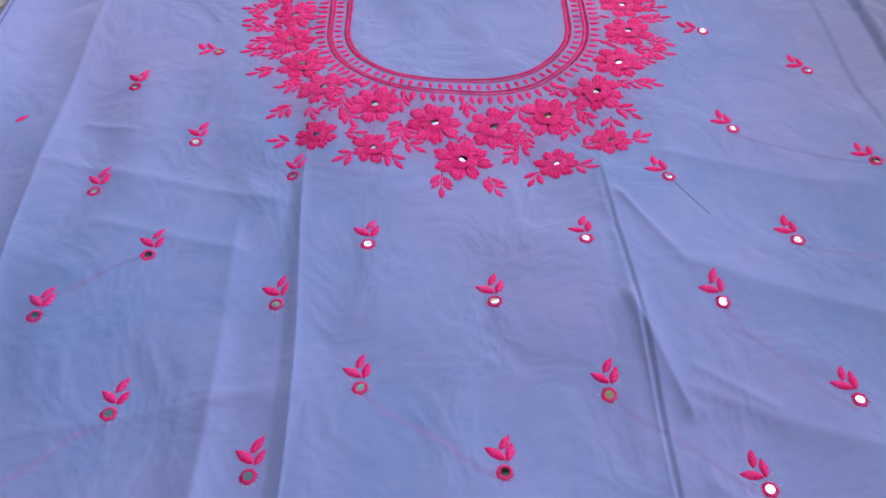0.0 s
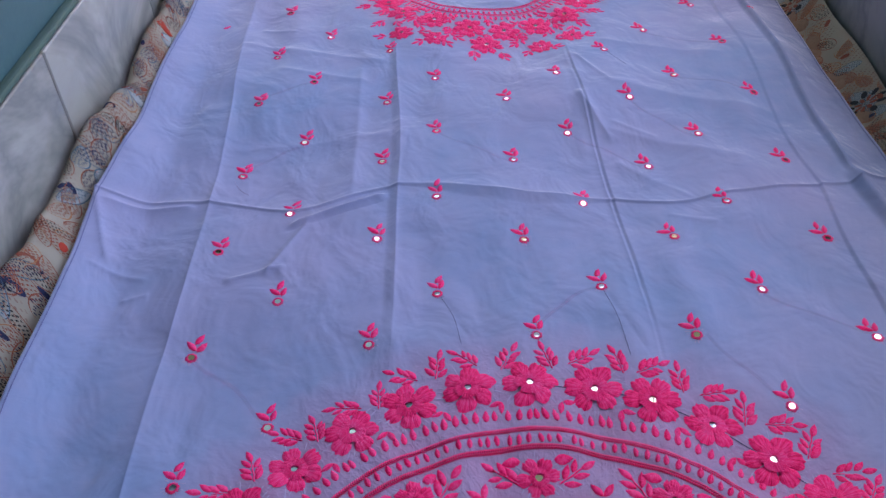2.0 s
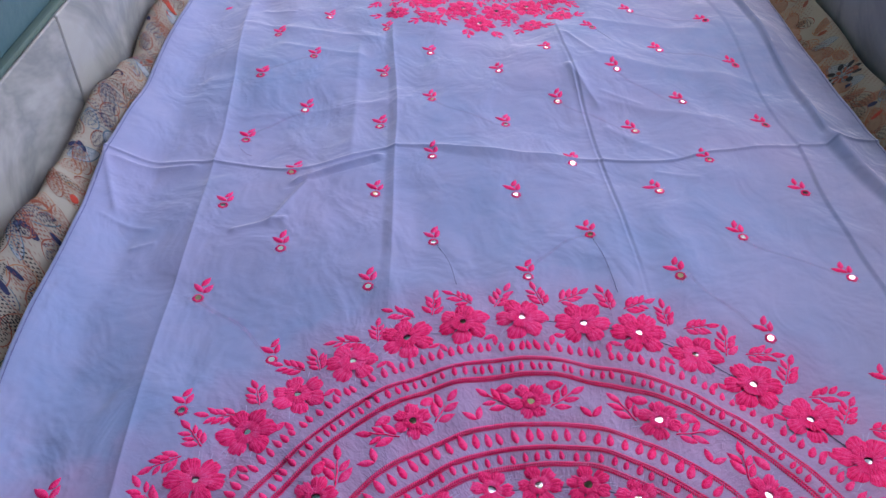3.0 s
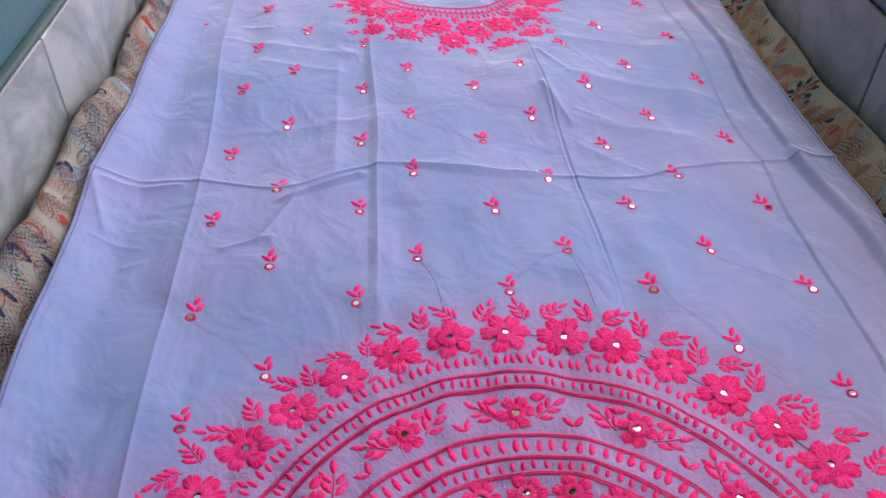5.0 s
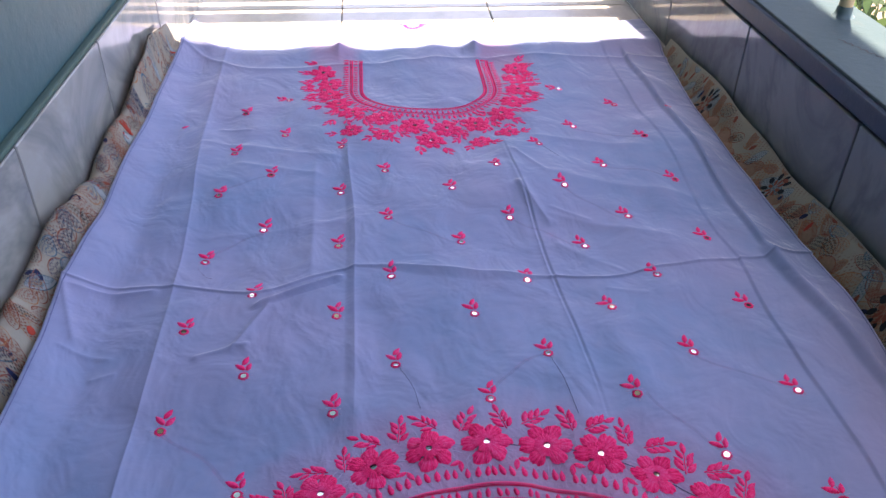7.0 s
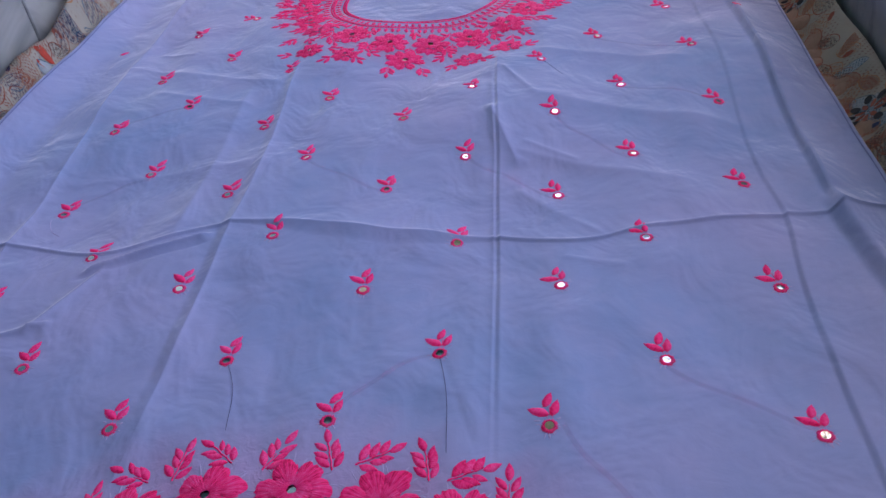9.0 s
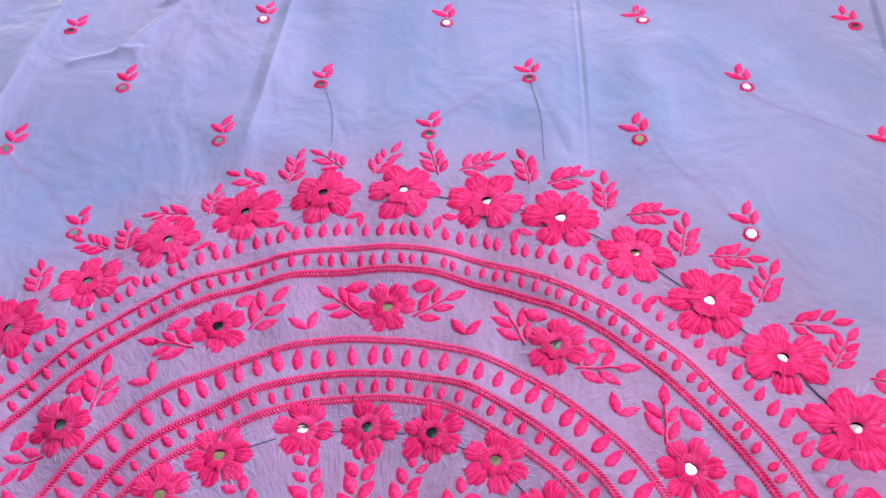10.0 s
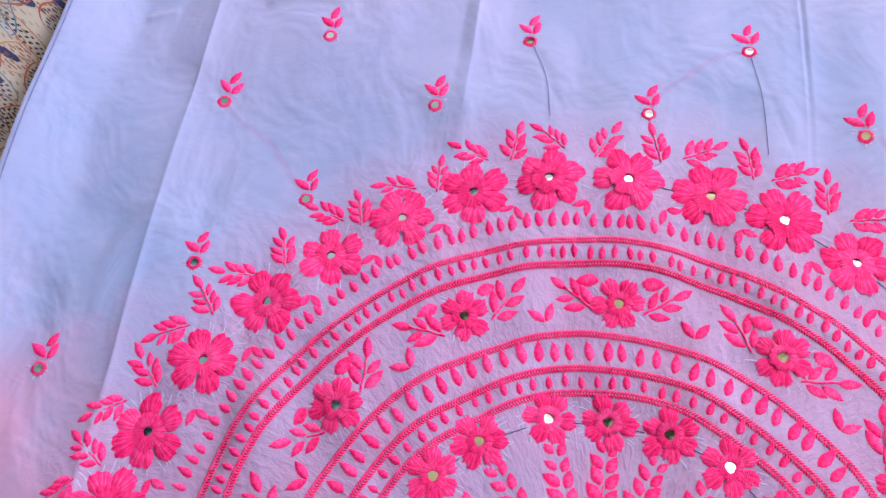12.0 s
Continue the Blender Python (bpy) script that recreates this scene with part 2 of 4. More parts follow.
def grid_faces(nu, nv, wrap=False):
    """Faces of nv rows of nu points; wrap joins each row's end to its start."""
    out = []
    for j in range(nv - 1):
        for i in range(nu if wrap else nu - 1):
            a, b = j * nu + i, j * nu + (i + 1) % nu
            out.append((a, b, b + nu, a + nu))
    return out


def part(name, me, parent=None, m=None, label=""):
    """Links a mesh as one object under a thing or a part."""
    ob = new(name, me)
    ob.parent = parent
    if m is not None:
        ob.matrix_basis = m
    if label:
        ob["label"] = label
    return ob


def box_mesh(name, lo, hi, mat, bevel=0.0, seg=2):
    bm = bmesh.new()
    bmesh.ops.create_cube(bm, size=1)
    lo, hi = Vector(lo), Vector(hi)
    for v in bm.verts:
        v.co = Vector([lo[i] + (v.co[i] + 0.5) * (hi[i] - lo[i]) for i in range(3)])
    if bevel:
        bmesh.ops.bevel(bm, geom=bm.edges[:], offset=bevel, segments=seg, affect="EDGES", profile=0.6)
    me = bpy.data.meshes.new(name)
    bm.to_mesh(me)
    bm.free()
    me.materials.append(mat)
    return me


def structure(name, me, label, category):
    return tagged(new(name, me), label, category, kind="structure")


# ---- the balcony ----
FLOOR_Z = -0.012
ROOF_Z, ROOF_X, ROOF_Y = 2.45, 0.80, 1.457
HOUSE = pose(-0.512, 0, 0, 0, 0, -2.2)      # the house wall's marble face, which closes in a little towards the far end
KERB = pose(0.487, 0, 0, 0, 0, 1.15)        # the kerb's marble face


def house_x(y):
    return -0.512 + 0.0384 * y


def kerb_x(y):
    return 0.487 - 0.0201 * y


def stood(name, me, label, category, m):
    ob = structure(name, me, label, category)
    ob.matrix_world = m
    return ob


ground = structure("ground", box_mesh("ground", (-300, -300, -3.7), (300, 300, -3.5), EARTH), "dry brown earth far below the balcony", "ground")
slab = structure("floor", box_mesh("floor", (-0.76, -2.3, -0.2), (0.66, 2.6, FLOOR_Z - 0.004), JOINT), "cream marble balcony floor of square tiles", "floor")
wall_house = stood("wall_house", box_mesh("wall_house", (-0.26, -2.3, FLOOR_Z), (-0.013, 3.4, ROOF_Z), TEAL), "teal painted plaster house wall above marble skirting", "wall", HOUSE)
wall_back = structure("wall_back", box_mesh("wall_back", (-0.8, -2.3, FLOOR_Z), (0.9, -2.15, ROOF_Z), TEAL), "plain teal painted end wall of the balcony", "wall")
# unseen wall, added to cut side light on the near cloth
wall_side = structure("wall_side", box_mesh("wall_side", (0.66, -2.15, 0.1), (0.82, -0.75, ROOF_Z), TEAL), "unseen plain teal wall added beside the kerb to block side light", "wall")
# unseen slab; its far and kerb-side edges are set to cast the shade
roof_me = box_mesh("ceiling", (-0.85, -2.3, ROOF_Z), (ROOF_X, ROOF_Y, ROOF_Z + 0.15), CEILING)
roof = structure("ceiling", roof_me, "unseen grey ceiling slab placed to shade the balcony", "ceiling")

# kerb under the railing: core, open joint, overhanging lip and top
LEDGE_Z = 0.1875
kerb = stood("kerb_wall", box_mesh("kerb_wall", (0.017, -2.15, FLOOR_Z), (0.140, 2.4, 0.147), BLUE_LIP), "low masonry kerb with painted top and marble skirting", "kerb", KERB)
part("groove", box_mesh("groove", (0.009, -2.15, 0.147), (0.140, 2.4, 0.1525), JOINT), kerb, None, "dark open joint above the skirting")
part("lip", box_mesh("lip", (-0.004, -2.15, 0.1525), (0.140, 2.4, 0.1830), BLUE_LIP, 0.006, 3), kerb, None, "blue-grey painted rounded lip")
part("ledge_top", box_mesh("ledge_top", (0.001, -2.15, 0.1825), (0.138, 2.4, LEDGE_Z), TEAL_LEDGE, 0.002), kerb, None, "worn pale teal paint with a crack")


def crack_mesh():
    pts, x, y = [], 0.046, 0.450
    for i in range(30):
        pts.append((x, y))
        x += 0.0009 + 0.0030 * math.sin(i * 1.3)
        y += -0.0024 + 0.0032 * math.cos(i * 2.1)
    vs, fs = [], []
    for i, (px, py) in enumerate(pts):
        w = 0.0008 + 0.0005 * math.sin(i * 2.7)
        vs += [(px - w, py - w, LEDGE_Z + 0.0004), (px + w, py + w, LEDGE_Z + 0.0004)]
    for i in range(len(pts) - 1):
        fs.append((2 * i, 2 * i + 1, 2 * i + 3, 2 * i + 2))
    return mesh_of("crack", vs, fs, JOINT)


part("crack", crack_mesh(), kerb, None, "thin dark crack in the paint")

# marble skirting, slab by slab
skirt_l = stood("skirting_house", box_mesh("skirting_house", (-0.013, -2.15, FLOOR_Z), (-0.008, 3.3, 0.148), JOINT), "grey-veined white marble skirting along the house wall", "skirting", HOUSE)
part("edge_strip", box_mesh("edge_strip", (-0.013, -2.15, 0.1502), (-0.002, 3.3, 0.158), GREEN_EDGE, 0.003), skirt_l, None, "green-stained grout edge")
slab_l = box_mesh("slab", (-0.008, -0.1522, FLOOR_Z), (0, 0.1522, 0.150), MARBLE, 0.0015, 1)
for i in range(-8, 10):
    part("slab", slab_l, skirt_l, pose(0, 0.432 + 0.307 * i, 0))
skirt_r = stood("skirting_kerb", box_mesh("skirting_kerb", (0.009, -2.15, FLOOR_Z), (0.017, 2.4, 0.145), JOINT), "grey-veined marble skirting on the kerb, darkened to look shaded", "skirting", KERB)
slab_r = box_mesh("slab", (0, -0.1605, FLOOR_Z), (0.009, 0.1605, 0.147), SHADED_MARBLE, 0.0015, 1)
for i in range(-7, 6):
    part("slab", slab_r, skirt_r, pose(0, 0.447 + 0.324 * i, 0))
tile = box_mesh("tile", (-0.1553, -0.1553, -0.01), (0.1553, 0.1553, 0), FLOOR_MARBLE, 0.0012, 1)
for i in range(-2, 3):
    for j in range(-10, 5):
        part("tile", tile, slab, pose(-0.0065 + 0.313 * i, 1.3215 + 0.313 * j, FLOOR_Z))


# ---- railing ----
def lathe(name, rings, mat, n=20):
    vs = [(r * math.cos(a), r * math.sin(a), z) for r, z in rings for a in (2 * math.pi * i / n for i in range(n))]
    fs = grid_faces(n, len(rings), True) + [tuple(range((len(rings) - 1) * n, len(rings) * n))]
    return mesh_of(name, vs, fs, mat)


post_me = lathe("shaft", [(0.0098, 0.012), (0.0098, 0.05), (0.0098, 1.0), (0.007, 1.004)], BEIGE)
foot_me = lathe("foot", [(0.0165, 0.0), (0.0138, 0.002), (0.0120, 0.005), (0.0113, 0.009), (0.0110, 0.013), (0.0107, 0.015)], FOOT_PAINT)
rail_me = lathe("rail", [(0.020, -2.3), (0.020, 2.3)], BEIGE)
railing = tagged(new("railing"), "beige painted iron railing with posts footed in teal paint", "railing")
for y in (-1.82, -1.03, -0.24, 0.541, 1.33):
    p = part("post", post_me, railing, pose(kerb_x(y) + 0.100, y, LEDGE_Z))
    part("foot", foot_me, p, None, "teal paint brushed over the foot")
part("rail", rail_me, railing, KERB @ pose(0.100, 0.0, 1.197, 90))
end_railing = tagged(new("end_railing"), "beige iron end railing with flat horizontal bars", "railing")
for x in (-0.55, 0.94):
    part("post", post_me, end_railing, pose(x, 1.372, FLOOR_Z))
for z, w in ((1.12, 0.085), (0.86, 0.030), (0.64, 0.020), (0.45, 0.020), (0.28, 0.020)):
    part("bar", box_mesh("bar", (-0.56, 1.362, z - w), (0.95, 1.382, z + w), BEIGE, 0.003), end_railing)


# ---- cloth surface ----
def smooth(a, b, x):
    t = np.clip((x - a) / (b - a), 0, 1)
    return t * t * (3 - 2 * t)


def ridge(d, w, sharp=1.3):
    return np.exp(-np.power(np.abs(d) / w, sharp))


def step_up(d, h, rise, fall):
    """A kinked step: climbs over rise metres up to d = 0 and sinks back slowly past it."""
    return h * smooth(-rise, 0, d) * np.exp(-np.maximum(d, 0) / fall)


def line_d(x, y, a, b):
    """Distance from a stretch of line, with its sign, and the share along it."""
    ax, ay = a
    ux, uy = b[0] - ax, b[1] - ay
    n = math.hypot(ux, uy)
    t = ((x - ax) * ux + (y - ay) * uy) / n
    d = ((x - ax) * uy - (y - ay) * ux) / n
    return d, t / n


def crease(x, y, a, b, h, w, sharp=1.2):
    d, t = line_d(x, y, a, b)
    return h * ridge(d, w, sharp) * smooth(-0.08, 0.08, t) * (1 - smooth(0.92, 1.08, t))


def waves(x, y, seed, n, lo, hi, stretch=1.0):
    """Rolling unevenness from sines of many ways and lengths."""
    rng = np.random.RandomState(seed)
    z = 0 * x
    for _ in range(n):
        f, a, p, q = rng.uniform(lo, hi), rng.uniform(0, math.pi), rng.uniform(0, 6.28), rng.uniform(0, 6.28)
        u = x * math.cos(a) * stretch + y * math.sin(a)
        v = -x * math.sin(a) * stretch + y * math.cos(a)
        z = z + np.sin(u * f + p + 0.9 * np.sin(v * f * 0.6 + q)) / n ** 0.5
    return z


def cloth_z(x, y):
    """The height of the cloth at a place, in metres."""
    x, y = np.asarray(x, float), np.asarray(y, float)
    z = 0.002 + 0 * x
    wob = 0.006 * np.sin(y * 7.0) + 0.003 * np.sin(y * 19.0 + 1)
    # lengthwise folds from the packet: kinked, the side towards the house steep
    near_neck, near_ring = 1 - 0.8 * smooth(0.50, 0.57, y), 0.2 + 0.8 * smooth(-0.04, 0.09, y)
    w3 = 0.35 * wob
    f1, f2 = -0.341 + 0.006 * (1 - smooth(-0.25, 0.0, y)) - 0.024 * smooth(0.1, 0.75, y), -0.135 - 0.008 * smooth(0.25, 0.55, y)
    f3, f4 = 0.112 - 0.009 * smooth(0.0, 0.3, y) - 0.015 * smooth(0.3, 0.55, y), 0.336 + 0.007 * np.exp(-((y - 0.22) / 0.06) ** 2) - 0.005 * smooth(0.4, 0.6, y)
    z = z + 0.0046 * ridge(x - f1 - w3, 0.026, 1.0) + 0.0012 * ridge(x - f1 - w3, 0.003, 1.0)
    z = z + (0.0012 * ridge(x - f2 - w3, 0.0025, 1.0) + step_up(x - f2 - w3, 0.0030, 0.012, 0.032)) * near_neck * near_ring
    z = z + (0.0014 * ridge(x - f3 + 0.003 + w3, 0.0028, 1.0) + step_up(x - f3 - 0.003 + w3, 0.0022, 0.0042, 0.016) + 0.0008 * ridge(x - f3 + 0.015 + w3, 0.012, 1.2)) * near_neck * near_ring
    z = z + step_up(x - f4 + w3, 0.0030 - 0.0008 * smooth(0.2, 0.26, y), 0.0045, 0.020)
    # the crosswise fold
    yc = 0.203 + 0.022 * np.exp(-((x + 0.11) / 0.1) ** 2) - 0.020 * np.exp(-((x + 0.24) / 0.06) ** 2) + 0.018 * smooth(0.2, 0.38, x) - 0.012 * np.exp(-((x - 0.17) / 0.04) ** 2)
    mid = np.exp(-((x + 0.01) / 0.085) ** 4)
    z = z + step_up(y - yc - 0.001, 0.0017 + 0.0022 * mid, 0.0040 + 0.013 * mid, 0.012) + 0.0011 * ridge(y - yc, 0.0022, 1.0)
    # panels between the folds belly a little
    z = z + 0.0022 * np.cos((x + 0.02) * 27.0) * np.cos((y - 0.2) * 9.0)
    # single creases
    z = z + crease(x, y, (-0.245, 0.160), (-0.15, 0.207), 0.0068, 0.004, 1.0) - crease(x, y, (-0.250, 0.152), (-0.15, 0.199), 0.0022, 0.004, 1.0)
    z = z + crease(x, y, (-0.262, 0.085), (-0.228, 0.165), 0.0036, 0.004, 1.0) + crease(x, y, (-0.30, 0.075), (-0.245, 0.095), 0.0036, 0.0035, 1.0)
    for a, b, h, rise in (((0.366, 0.86), (0.383, 0.235), 0.0090, 0.0050), ((0.383, 0.235), (0.424, -0.12), 0.0130, 0.0125)):
        d, t = line_d(x, y, a, b)
        z = z + step_up(-d, h, rise, 0.020) * (1 - 0.5 * (rise > 0.01) * np.clip(t, 0, 1)) * smooth(-0.05, 0.05, t) * (1 - smooth(0.95, 1.05, t))
    z = z + crease(x, y, (0.13, 0.43), (0.33, 0.36), 0.0035, 0.014) + crease(x, y, (0.12, 0.33), (0.27, 0.27), 0.003, 0.013)
    z = z + crease(x, y, (0.12, 0.27), (0.19, 0.20), 0.0028, 0.010) + crease(x, y, (0.09, 0.40), (0.12, 0.31), 0.004, 0.008)
    z = z + crease(x, y, (0.14, 0.55), (0.30, 0.50), 0.0028, 0.012) + crease(x, y, (-0.36, 0.55), (-0.16, 0.50), 0.0025, 0.010)
    z = z + crease(x, y, (-0.30, 0.48), (-0.18, 0.45), 0.002, 0.008) + crease(x, y, (-0.45, 0.19), (-0.36, 0.195), 0.004, 0.007)
    z = z + crease(x, y, (-0.462, 0.205), (-0.428, 0.11), 0.0045, 0.0045, 1.0) + crease(x, y, (-0.44, 0.10), (-0.385, 0.085), 0.0022, 0.004, 1.0) + crease(x, y, (-0.40, 0.055), (-0.375, 0.062), 0.0016, 0.004, 1.0) + crease(x, y, (-0.34, 0.60), (-0.29, 0.585), 0.0016, 0.004, 1.0) + crease(x, y, (0.10, 0.50), (0.135, 0.43), 0.0026, 0.004, 1.0) + crease(x, y, (0.125, 0.345), (0.175, 0.315), 0.0018, 0.004, 1.0) + crease(x, y, (0.16, 0.17), (0.21, 0.155), 0.0016, 0.004, 1.0)
    z = z - crease(x, y, (-0.0835, 0.052), (-0.060, -0.005), 0.0010, 0.0035) - crease(x, y, (0.0735, 0.050), (0.098, -0.020), 0.0010, 0.0035)
    z = z + crease(x, y, (-0.33, 0.30), (-0.15, 0.335), 0.0022, 0.012) + crease(x, y, (-0.19, 0.48), (-0.185, 0.22), 0.0024, 0.008)
    # soft unevenness, finer where the stitching gathers the cloth
    r = np.hypot(x - MX, y - MY)
    near = 1 - smooth(0.30, 0.37, r)
    z = z + 0.0042 * waves(x, y, 3, 7, 14, 34) + 0.0008 * waves(x, y, 5, 8, 40, 90) + 0.0012 * waves(x, y, 21, 5, 30, 55, 2.2) * smooth(-0.3, 0.3, np.sin(x * 9 + 1) * np.cos(y * 7))
    z = z + near * 0.0009 * waves(x, y, 8, 9, 90, 170)
    z = z + near * (0.0016 * np.exp(-((r - 0.242) / 0.006) ** 2) + 0.0014 * np.exp(-((r - 0.165) / 0.012) ** 2))
    # rise over the bunched sheet along the house side
    z = z + LEFT_RISE * smooth(-0.40, -0.475, x) * (0.90 + 0.10 * np.sin(y * 8.0 + 1.0)) * (1 - 0.10 * smooth(0.6, 0.9, y))
    # humped turn at the far end, peaked at the folds
    yr = 0.895 - 0.022 * np.exp(-((x + 0.29) / 0.1) ** 2) - 0.014 * np.exp(-((x - 0.25) / 0.06) ** 2) + 0.05 * np.exp(-((x + 0.45) / 0.05) ** 2)
    peak = 0.004 + 0.013 * ridge(x + 0.163, 0.012) + 0.012 * ridge(x - 0.088, 0.012) + 0.012 * ridge(x + 0.42, 0.05, 2) + 0.010 * ridge(x - 0.37, 0.07, 2)
    z = z + peak * ridge(y - yr, 0.030, 1.6) + 0.0035 * ridge(y - yr + 0.052 - 0.012 * np.sin(x * 9), 0.007, 1.0)
    return z


LEFT_RISE = 0.030
CX0, CX1, CY0, CY1 = -0.458, 0.431, -0.62, 1.030


def cloth_mesh(name, nx, ny):
    more = np.concatenate([f + np.arange(-0.011, 0.0111, 0.0011) for f in (-0.350, -0.138, 0.104, 0.336)])
    xs = np.unique(np.concatenate([np.linspace(0, 1, nx), (more - CX0) / (CX1 - CX0)]))
    ys = np.unique(np.concatenate([np.linspace(0, 1, ny), (np.arange(0.180, 0.230, 0.0013) - CY0) / (CY1 - CY0)]))
    nx, ny = len(xs), len(ys)
    u, v = np.meshgrid(xs, ys)
    y = CY0 + (CY1 - CY0) * v + 0.006 * np.sin(u * 14)
    x0 = CX0 - 0.002 * np.sin(y * 9.0) + 0.0015 * np.sin(y * 23.0) + 0.010 * smooth(0.4, 0.9, y)
    x1 = CX1 + 0.004 * np.sin(y * 7.0) + 0.016 * smooth(0.6, 0.95, y)
    x = x0 + (x1 - x0) * u
    z = cloth_z(x, y)
    rim = (u == 0) | (u == 1) | (v == 0) | (v == 1)
    z = np.where(rim, z - 0.003, z)
    vs = np.c_[x.ravel(), y.ravel(), z.ravel()]
    me = bpy.data.meshes.new(name)
    i = np.arange(nx * ny).reshape(ny, nx)
    f = np.stack([i[:-1, :-1], i[:-1, 1:], i[1:, 1:], i[1:, :-1]], -1).reshape(-1, 4)
    me.vertices.add(len(vs))
    me.vertices.foreach_set("co", vs.ravel())
    me.loops.add(f.size)
    me.loops.foreach_set("vertex_index", f.ravel())
    me.polygons.add(len(f))
    me.polygons.foreach_set("loop_start", np.arange(len(f)) * 4)
    me.polygons.foreach_set("use_smooth", np.ones(len(f), dtype=bool))
    me.update()
    me.validate()
    me.materials.append(COTTON)
    return me


cloth = tagged(new("embroidered_cloth", cloth_mesh("embroidered_cloth", 460, 820)), "creased periwinkle blue cotton dress cloth with rose pink mirror embroidery", "cloth")


# ---- printed sheet underneath ----
def sheet_z(x, y):
    """Flat under the cloth, heaped up against the house wall and turned up along the kerb."""
    z = FLOOR_Z + 0.003 + 0.0012 * waves(x, y, 12, 6, 25, 60)
    crest = house_x(y) + 0.019 + 0.004 * np.sin(y * 21)
    heap = 0.060 - 0.012 * np.exp(-((y - 0.46) / 0.12) ** 2) + 0.005 * np.sin(y * 27) + 0.028 * smooth(0.56, 0.68, y)
    z = z + heap * np.exp(-np.power(np.abs(x - crest) / 0.024, 2.0))
    z = z + 0.0035 * waves(x, y, 15, 5, 60, 120) * np.exp(-((x - crest) / 0.03) ** 2)
    z = z + (0.036 + 0.006 * np.sin(y * 12)) * smooth(0.432, 0.472, x)
    under = smooth(CX0 - 0.012, CX0 + 0.002, x) * (1 - smooth(CX1 - 0.002, CX1 + 0.012, x))
    return z - np.maximum(z - cloth_z(x, y) + 0.005, 0) * under


def sheet_mesh(name, nx, ny):
    u, v = np.meshgrid(np.linspace(0, 1, nx), np.linspace(0, 1, ny))
    y = -0.68 + 1.565 * v + 0.01 * np.sin(u * 20)
    x0 = house_x(y) + 0.007 + 0.003 * np.sin(y * 29)
    x1 = kerb_x(y) - 0.006 + 0.002 * np.sin(y * 31)
    u2 = 0.5 - 0.5 * np.cos(math.pi * u)
    x = x0 + (x1 - x0) * u2
    z = sheet_z(x, y)
    return mesh_of(name, np.c_[x.ravel(), y.ravel(), z.ravel()], grid_faces(nx, ny), PRINT)


sheet = tagged(new("printed_sheet", sheet_mesh("printed_sheet", 220, 340)), "off-white cotton sheet printed with rust and navy leaves", "sheet")


INKS = {n: plain(n + "_ink", c, 0.9, scale=200, depth=0.25) for n, c in (("rust", (0.26, 0.065, 0.035)), ("teal", (0.045, 0.12, 0.16)), ("orange", (0.36, 0.15, 0.06)), ("navy", (0.012, 0.018, 0.06)), ("black", (0.012, 0.012, 0.014)), ("red", (0.42, 0.04, 0.02)), ("peach", (0.27, 0.165, 0.11)), ("pale_blue", (0.27, 0.31, 0.31)))}


def on_sheet(vs):
    v = np.array([(x, y, 0.0) for x, y in vs])
    v[:, 1] = np.minimum(v[:, 1], 0.865)
    v[:, 0] = np.clip(v[:, 0], house_x(v[:, 1]) + 0.011, kerb_x(v[:, 1]) - 0.010)
    v[:, 2] = sheet_z(v[:, 0], v[:, 1]) + 0.0006
    return v


def printed(name, polys, ink, lift=0.0):
    """Flat printed patches on the sheet, each given by its outline."""
    vs, fs = [], []
    for poly in polys:
        k = len(vs)
        vs += poly
        fs.append(tuple(range(k, k + len(poly))))
    v = on_sheet(vs)
    v[:, 2] += lift
    part(name, mesh_of(name, v, fs, INKS[ink], smooth=False), sheet)


def printed_leaf(rng, x, y, turn, length, width, line, dash, fill=None):
    """A leaf outline with rows of running stitches printed inside it."""
    c, s = math.cos(radians(turn)), math.sin(radians(turn))

    def put(u, v):
        return (x + u * c - v * s, y + u * s + v * c)

    def half(u):
        t = min(max(u / length, 0), 1)
        return width / 2 * math.sin(math.pi * t ** 0.8) ** 0.75

    n, polys = 18, []
    us = [length * i / n for i in range(n + 1)]
    if fill:
        printed("leaf_tint", [[put(us[i], -half(us[i])), put(us[i + 1], -half(us[i + 1])), put(us[i + 1], half(us[i + 1])), put(us[i], half(us[i]))] for i in range(n)], fill)
    for side in (-1, 1):
        for i in range(n):
            a, b = side * half(us[i]), side * half(us[i + 1])
            polys.append([put(us[i], a), put(us[i + 1], b), put(us[i + 1], b + side * 0.0007), put(us[i], a + side * 0.0007)])
    printed("leaf_outline", polys, line, 0.0004)
    polys, row = [], 0.003
    while row < length - 0.003:
        h = half(row) - 0.0012
        v = -h + rng.uniform(0, 0.0015)
        while v < h:
            d, w = rng.uniform(0.0014, 0.0022), 0.0005
            polys.append([put(row - w, v), put(row + w, v + 0.0003), put(row + w, v + d), put(row - w, v + d)])
            v += d + rng.uniform(0.0010, 0.0016)
        row += 0.0024
    if polys:
        printed("running_stitch", polys, dash, 0.0006)


def printed_oval(x, y, turn, a, b, ink):
    c, s = math.cos(radians(turn)), math.sin(radians(turn))
    printed("printed_oval", [[(x + a * math.cos(t) * c - b * math.sin(t) * s, y + a * math.cos(t) * s + b * math.sin(t) * c) for t in (2 * math.pi * i / 12 for i in range(12))]], ink, 0.0008)


def printed_flower(x, y, r):
    for i in range(9):
        a = 40 * i
        printed_oval(x + r * math.cos(radians(a)), y + r * math.sin(radians(a)), a, r * 0.34, r * 0.2, "black")
    for i in range(8):
        a = 45 * i + 10
        printed_oval(x + r * 0.5 * math.cos(radians(a)), y + r * 0.5 * math.sin(radians(a)), a, r * 0.28, r * 0.12, "rust")


